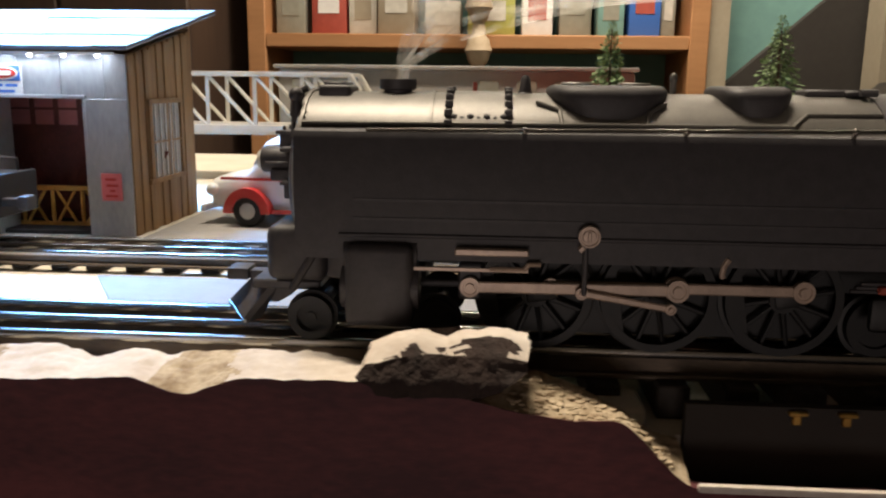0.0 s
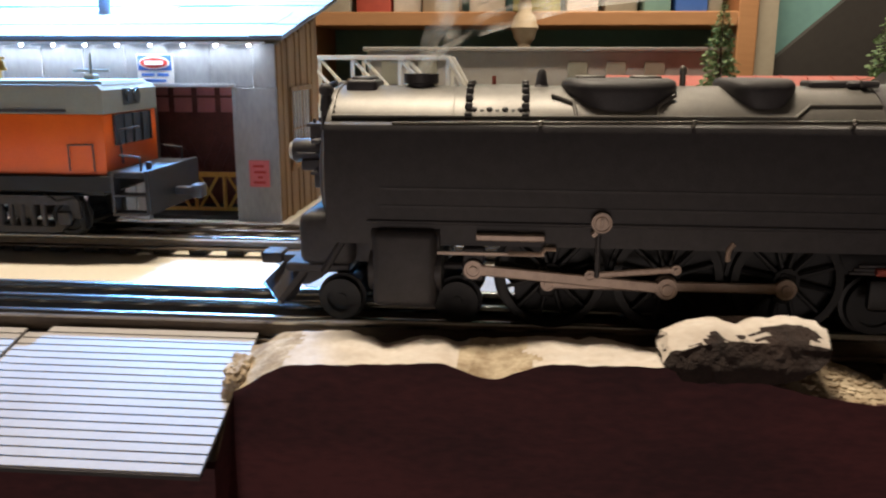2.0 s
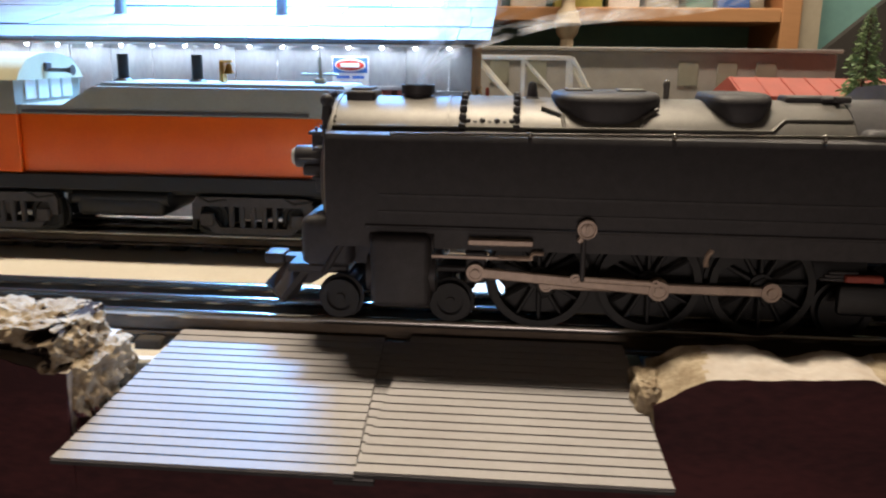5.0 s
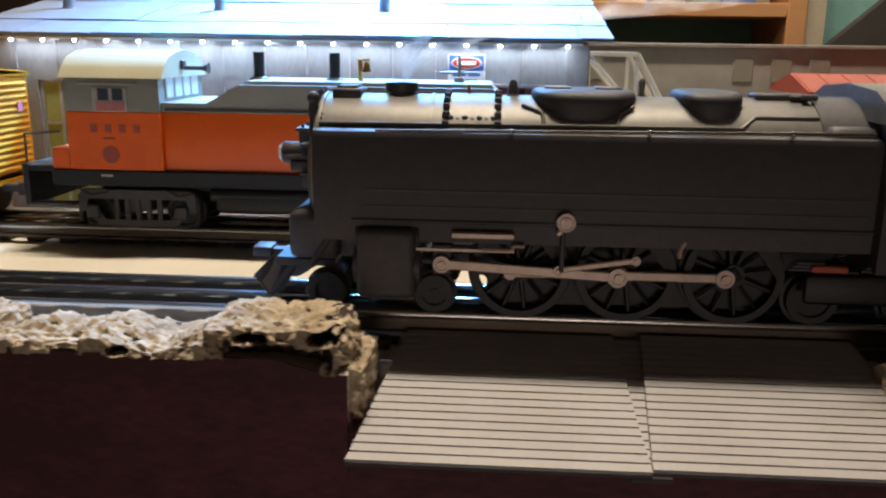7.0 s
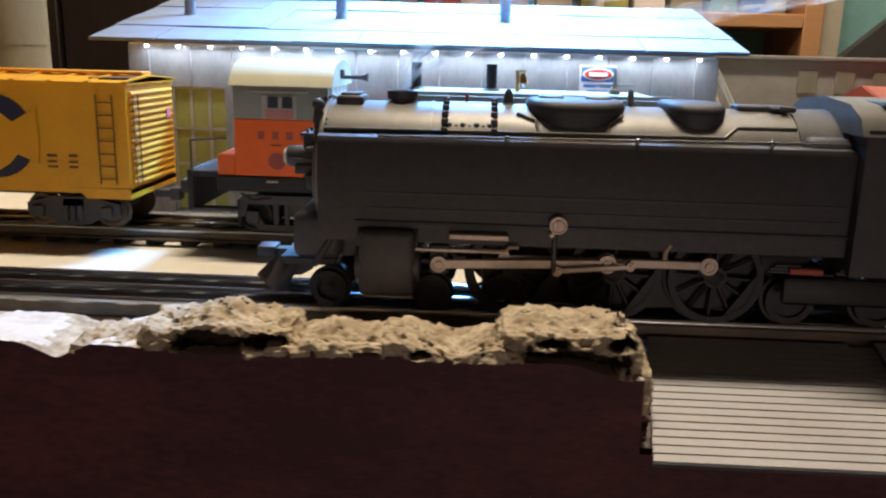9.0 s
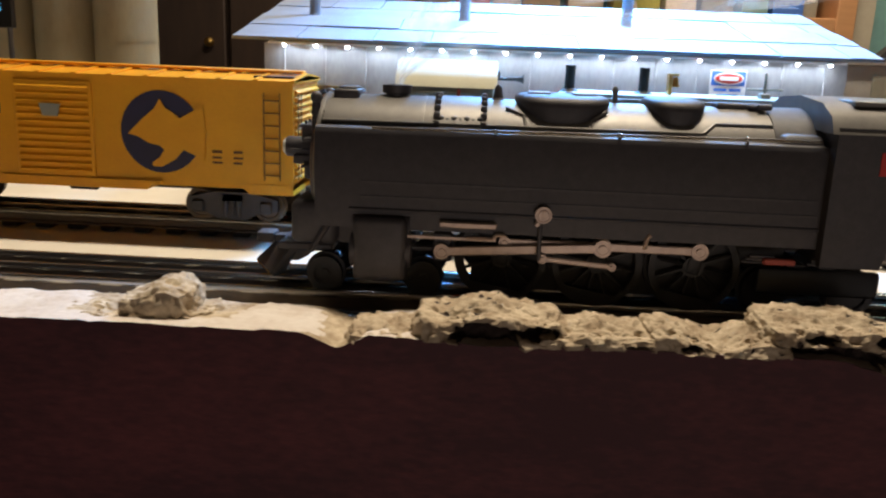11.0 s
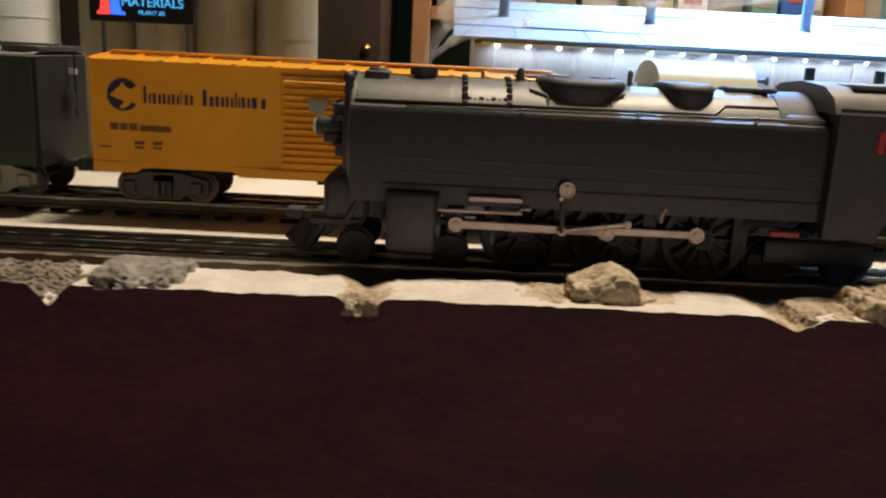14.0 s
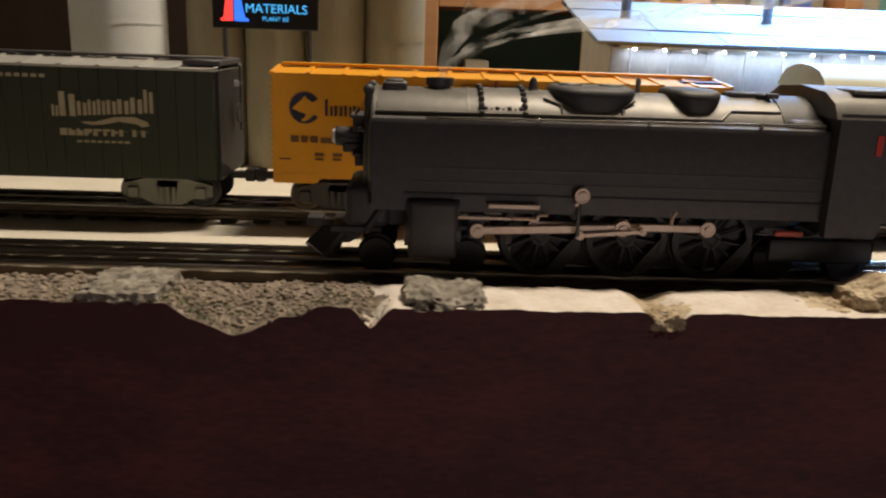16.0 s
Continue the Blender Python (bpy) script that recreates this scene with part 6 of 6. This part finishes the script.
def silo(label, x, y, r, h, mat, group=True):
    bm = bmesh.new()
    lathe(bm, [(0, r), (h, r), (h + r * 0.3, r * 0.7), (h + r * 0.45, 0.002)], "z", (0, 0, 0), 40)
    o = part("silo", bm, mat, at=(x, y, 0))
    for k in range(1, 6):
        z = h * k / 6
        bm = bmesh.new()
        lathe(bm, [(z, r), (z, r + 0.0004), (z + 0.0012, r + 0.0004), (z + 0.0012, r)], "z", (0, 0, 0), 40)
        part("band", bm, mat, o)
    return tagged(o, label, "silo", group="silos of the concrete plant")


silo("pale grey round concrete silo lit from the side", -0.7435, 0.345, 0.0235, 0.30, M["concrete"])
silo("round beige concrete silo behind the lit sign", -0.7900, 0.345, 0.0235, 0.30, M["concrete"])
silo("shaded beige concrete silo", -0.8365, 0.345, 0.0235, 0.30, M["concrete"])
silo("shaded beige concrete silo at the row's end", -0.8830, 0.352, 0.0235, 0.30, M["concrete"])
silo("wide pale blue-grey storage tank", -0.9520, 0.330, 0.0350, 0.32, M["bluewhite"])


def letters(parent, text, size, mat, x, y, z):
    cu = bpy.data.curves.new("lettering", "FONT")
    cu.body, cu.size, cu.extrude = text, size, 0.0002
    o = new("lettering", cu)
    o.data.materials.append(mat)
    o.parent, o.location, o.rotation_euler = parent, (x, y, z), (radians(90), 0, 0)
    return o


def lit_sign():
    ob = thing("lit_sign", "black sign with glowing red and blue emblem and blue words", "sign", (-0.8330, 0.280, 0.0))
    bm = bmesh.new()
    box(bm, -0.0370, 0.0370, 0.0, 0.005, 0.1060, 0.1520, 0.0006, 1)
    part("panel", bm, M["signblack"], ob)
    bm = bmesh.new()
    for x in (-0.03, 0.03):
        rod(bm, (x, 0.008, 0.0), (x, 0.008, 0.14), 0.0018, seg=8)
    part("post", bm, M["black"], ob)
    bm = bmesh.new()
    prism(bm, [(-0.0310, 0.1110), (-0.0310, 0.1128), (-0.0290, 0.1135), (-0.0265, 0.1330), (-0.0225, 0.1330), (-0.0225, 0.1128), (-0.0225, 0.1110)], -0.0006, 0)
    part("emblem", bm, M["led_red"], ob, "glowing red half of the emblem")
    bm = bmesh.new()
    prism(bm, [(-0.0215, 0.1110), (-0.0215, 0.1330), (-0.0185, 0.1330), (-0.0140, 0.1135), (-0.0115, 0.1128), (-0.0115, 0.1110)], -0.0006, 0)
    part("emblem", bm, M["led_blue"], ob, "glowing blue half of the emblem")
    letters(ob, "MATERIALS", 0.0087, M["led_cyan"], -0.0140, -0.0004, 0.1172)
    letters(ob, "PLANT #2", 0.0042, M["led_cyan"], -0.0020, -0.0004, 0.1118)


lit_sign()


def small_crate(name, label, cat, x, y, w, d, h, mat, z=0.0):
    bm = bmesh.new()
    box(bm, -w / 2, w / 2, -d / 2, d / 2, 0, h, min(w, h) * 0.04, 2)
    return tagged(part(name, bm, mat, at=(x, y, z)), label, cat)


# pale buildings between the sheds and the room behind
PB = small_crate("plant_building", "long dusty grey building behind the bridge", "building", -0.0850, 0.640, 0.36, 0.08, 0.104, M["greysiding"])
for k in (0, 1, 5, 6, 7):
    bm = bmesh.new()
    box(bm, -0.165 + k * 0.038, -0.145 + k * 0.038, -0.0412, -0.0400, 0.070, 0.094, 0.0008, 1)
    wn = part("window", bm, M["greypaint"], PB)
bm = bmesh.new()
box(bm, -0.183, 0.183, -0.044, 0.044, 0.1035, 0.1075, 0.001, 1)
part("roof", bm, M["greysiding"], PB)


def bookcase():
    ob = thing("bookcase", "wide pine bookcase full of hobby boxes", "bookcase", (0.0, 2.0, -0.95))
    B = 0.95
    for name, a in (("side_panel", (-0.72, -0.67, 0, 0.30, 0.0, 1.9)), ("side_panel", (0.455, 0.505, 0, 0.30, 0.0, 1.9)), ("shelf_board", (-0.67, 0.455, 0, 0.30, B + 0.185, B + 0.222)), ("shelf_board", (-0.67, 0.455, 0, 0.30, B - 0.19, B - 0.15)),
                    ("shelf_board", (-0.67, 0.455, 0, 0.30, B + 0.545, B + 0.58)), ("back_panel", (-0.72, 0.505, 0.30, 0.312, 0.0, 1.9))):
        bm = bmesh.new()
        box(bm, *a, 0.003, 1)
        part(name, bm, M["teal"] if name == "back_panel" else M["shelfwood"], ob)


bookcase()
slab("panel", M["beige"], 0.507, 0.56, 2.02, 2.10, -0.95, 1.2, "pale grey upright board beside the bookcase", "board")
rnd = random.Random(12)
BOX_COLOURS = [("teal", "teal"), ("white", "white"), ("red", "red"), ("offwhite", "cream"), ("dark", "dark"), ("blue", "blue"), ("beige", "tan"), ("redroof", "dull red"), ("olive", "olive"), ("greypaint", "grey")]
for level in (0.222, -0.15):
    x = -0.655
    while x < 0.40:
        w = rnd.uniform(0.035, 0.13)
        key, word = BOX_COLOURS[rnd.choice((0, 1, 3, 3, 4, 6, 6, 7, 8, 9, 9, 0, 5, 2))] if level > 0 else BOX_COLOURS[rnd.choice((0, 0, 4, 4, 9, 6))]
        h = rnd.uniform(0.08, 0.24)
        kind = rnd.random()
        if kind < 0.3 and w < 0.07:
            bm = bmesh.new()
            lathe(bm, [(0, w * 0.42), (h * 0.7, w * 0.42), (h * 0.78, w * 0.25), (h * 0.8, w * 0.28), (h * 0.92, w * 0.28)], "z", (0, 0, 0), 18)
            tagged(part("jar", bm, M[key], at=(x + w / 2, 2.09, level)), word + " plastic jar on the bookcase shelf", "jar", group="things on the bookcase")
        else:
            o = small_crate("storage_box", word + " cardboard box on the bookcase shelf", "box", x + w / 2, 2.10 + rnd.uniform(0, 0.05), w, 0.12, h, M[key], level)
            o["group"] = "things on the bookcase"
            bm = bmesh.new()
            box(bm, -w * 0.3, w * 0.3, -0.0615, -0.0602, h * 0.3, h * 0.7)
            part("label", bm, M[BOX_COLOURS[rnd.choice((3, 6, 9, 7, 1))][0]], o)
        x += w + rnd.uniform(0.004, 0.03)


def carved_post():
    ob = tagged(new("carved_post"), "pale carved wooden post with scalloped edges", "ornament")
    ob.location = (-0.095, 1.96, -0.95)
    bm = bmesh.new()
    prof = []
    z = 0.0
    lathe(bm, [(0, 0.03), (0.95, 0.02)] + [(0.98 + 0.0135 * k, 0.013 + 0.020 * abs(math.sin(0.37 * k + 0.6)) ** 2 + 0.004 * (k % 2)) for k in range(44)], "z", (0, 0, 0), 14)
    part("post", bm, M["carved"], ob)


carved_post()
# teal partition with the dark sloping side of a staircase before it
slab("partition", M["teal"], 0.562, 1.6, 2.14, 2.18, -0.95, 1.2, "teal painted partition beside the bookcase", "wall")
bm = bmesh.new()
prism(bm, [(0.565, -0.95), (0.565, 0.10), (0.96, 0.455), (1.5, 0.94), (1.5, -0.95)], 2.04, 2.08)
tagged(part("stair_side", bm, M["dark"]), "dark sloping side of a staircase", "stairs", kind="structure")
slab("column", M["beige"], 0.90, 1.02, 1.90, 2.0, -0.95, 1.45, "greenish beige upright column", "column")
CB = slab("cupboard", M["darkwood"], -1.75, -0.78, 1.75, 2.3, -0.95, 1.0, "dark brown cupboard in the room's shadow", "cupboard", kind="")
for k in range(3):
    bm = bmesh.new()
    box(bm, -1.735 + k * 0.322, -1.423 + k * 0.322, 1.728, 1.75, -0.90, 0.97, 0.004, 1)
    d = part("door", bm, M["darkwood"], CB, "dark stained cupboard door")
    bm = bmesh.new()
    ball(bm, (-1.46 + k * 0.322, 1.715, 0.1), 0.012)
    part("knob", bm, M["brass"], d)
slab("curtain", M["beige"], -2.6, -1.80, 1.7, 1.8, -0.95, 1.3, "heavy beige curtain hanging in the dark room", "curtain", kind="")

# ---- smoke ----


def smoke_material():
    m = bpy.data.materials.new("thin_smoke")
    m.use_nodes = True
    nt = m.node_tree
    nt.nodes.remove(nt.nodes["Principled BSDF"])
    tr, df, mx = nt.nodes.new("ShaderNodeBsdfTransparent"), nt.nodes.new("ShaderNodeBsdfTranslucent"), nt.nodes.new("ShaderNodeMixShader")
    df.inputs["Color"].default_value = (0.85, 0.83, 0.80, 1)
    tc, n = nt.nodes.new("ShaderNodeTexCoord"), nt.nodes.new("ShaderNodeTexNoise")
    n.inputs["Scale"].default_value, n.inputs["Detail"].default_value = 90.0, 5
    mr = nt.nodes.new("ShaderNodeMapRange")
    mr.inputs["From Min"].default_value, mr.inputs["From Max"].default_value, mr.inputs["To Max"].default_value = 0.38, 0.72, 0.42
    nt.links.new(tc.outputs["Object"], n.inputs["Vector"])
    nt.links.new(n.outputs["Fac"], mr.inputs["Value"])
    nt.links.new(mr.outputs["Result"], mx.inputs[0])
    nt.links.new(tr.outputs[0], mx.inputs[1])
    nt.links.new(df.outputs[0], mx.inputs[2])
    nt.links.new(mx.outputs[0], nt.nodes["Material Output"].inputs[0])
    return m


M["smoke"] = smoke_material()


def smoke_wisp(seed, length, lean):
    """A curling ribbon of thin smoke that rises and trails behind."""
    rnd = random.Random(seed)
    bm = bmesh.new()
    prev = None
    ph = rnd.uniform(0, 6)
    for k in range(40):
        u = k / 39
        c = Vector((lean * u ** 1.5 + 0.014 * u * math.sin(ph + u * 8), 0.012 * u * math.sin(ph * 2 + u * 5), length * u ** 0.8))
        wd = 0.0015 + 0.011 * u
        a = ph + u * 4
        d = Vector((math.cos(a), math.sin(a) * 0.5, 0.25 * math.sin(a * 1.7))) * wd
        cur = (bm.verts.new(c - d), bm.verts.new(c + d))
        if prev:
            bm.faces.new((prev[0], prev[1], cur[1], cur[0]))
        prev = cur
    o = part("smoke_wisp", bm, M["smoke"])
    return tagged(o, "thin pale wisp of smoke from the stack", "smoke", group="smoke from the locomotive", kind="stuff")


WISPS = [(smoke_wisp(k + 1, L, lean), dx, dy) for k, (L, lean, dx, dy) in enumerate(((0.040, 0.050, 0.0, 0.0), (0.055, 0.030, 0.001, 0.002), (0.030, 0.090, 0.000, -0.001), (0.050, 0.16, 0.002, 0.003), (0.045, 0.22, 0.001, 0.006), (0.060, 0.11, 0.0, 0.004), (0.035, 0.15, 0.001, -0.003)))]

# ---- what moves ----
LOCO_X = [(0, -0.0336), (0.5, -0.0506), (1, -0.0682), (1.5, -0.0858), (2, -0.1034), (2.5, -0.1217), (3, -0.1403), (3.5, -0.1592), (6, -0.2569), (6.5, -0.2762), (7, -0.2960), (7.5, -0.3162), (8, -0.3368), (8.5, -0.3569), (9, -0.3776),
          (11.5, -0.4808), (12, -0.5022), (12.5, -0.5242), (13, -0.5467), (13.5, -0.5684), (14, -0.5908), (14.5, -0.6127), (15, -0.6352), (15.5, -0.6582), (16, -0.6814)]


def loco_x(t):
    return float(np.interp(t, [r[0] for r in LOCO_X], [r[1] for r in LOCO_X]))


def motions():
    times = [k * 0.25 for k in range(65)]
    walk(LOCO, [(t, pose(x, 0, 0)) for t, x in LOCO_X])
    for w, r in WHEELS:
        x, y, z = w.location
        # small wheels are plain discs: they turn at the same pace as the drivers
        walk(w, [(t, pose(x, y, z, 0, -10 - math.degrees((LOCO_X[0][1] - loco_x(t)) / 0.0162), 0)) for t in times])
    side, main, cross, ecc = [], [], [], []
    for t in times:
        a = radians(10) + (LOCO_X[0][1] - loco_x(t)) / 0.0162
        px, pz = D3 + CRANK * math.cos(a), PIN_Z + CRANK * math.sin(a)
        side.append((t, pose(px, 0, pz)))
        lift = math.asin((CROSS_Z - pz) / MAIN_ROD)
        main.append((t, pose(px, 0, pz, 0, math.degrees(lift), 0)))
        cross.append((t, pose(px - MAIN_ROD * math.cos(lift), 0, CROSS_Z)))
        ex, ez = D3 + 0.0034 * math.cos(a - 1.9), PIN_Z + 0.0034 * math.sin(a - 1.9)
        lx, lz = 0.0165 + 0.0018 * math.cos(a - 1.9), 0.0352
        ecc.append((t, pose(lx, 0, lz, 0, math.degrees(math.atan2(lz - ez, ex - lx)), 0)))
    walk(SIDE_ROD, side)
    walk(MAIN_ROD_OB, main)
    walk(CROSSHEAD, cross)
    walk(ECC_ROD, ecc)
    for k, (w, dx, dy) in enumerate(WISPS):
        walk(w, [(t, pose(loco_x(t) - 0.0353 + dx, dy, 0.0900, 0, 0, 14 * math.sin(t * 0.9 + k * 1.7))) for t in times[::2]])


motions()
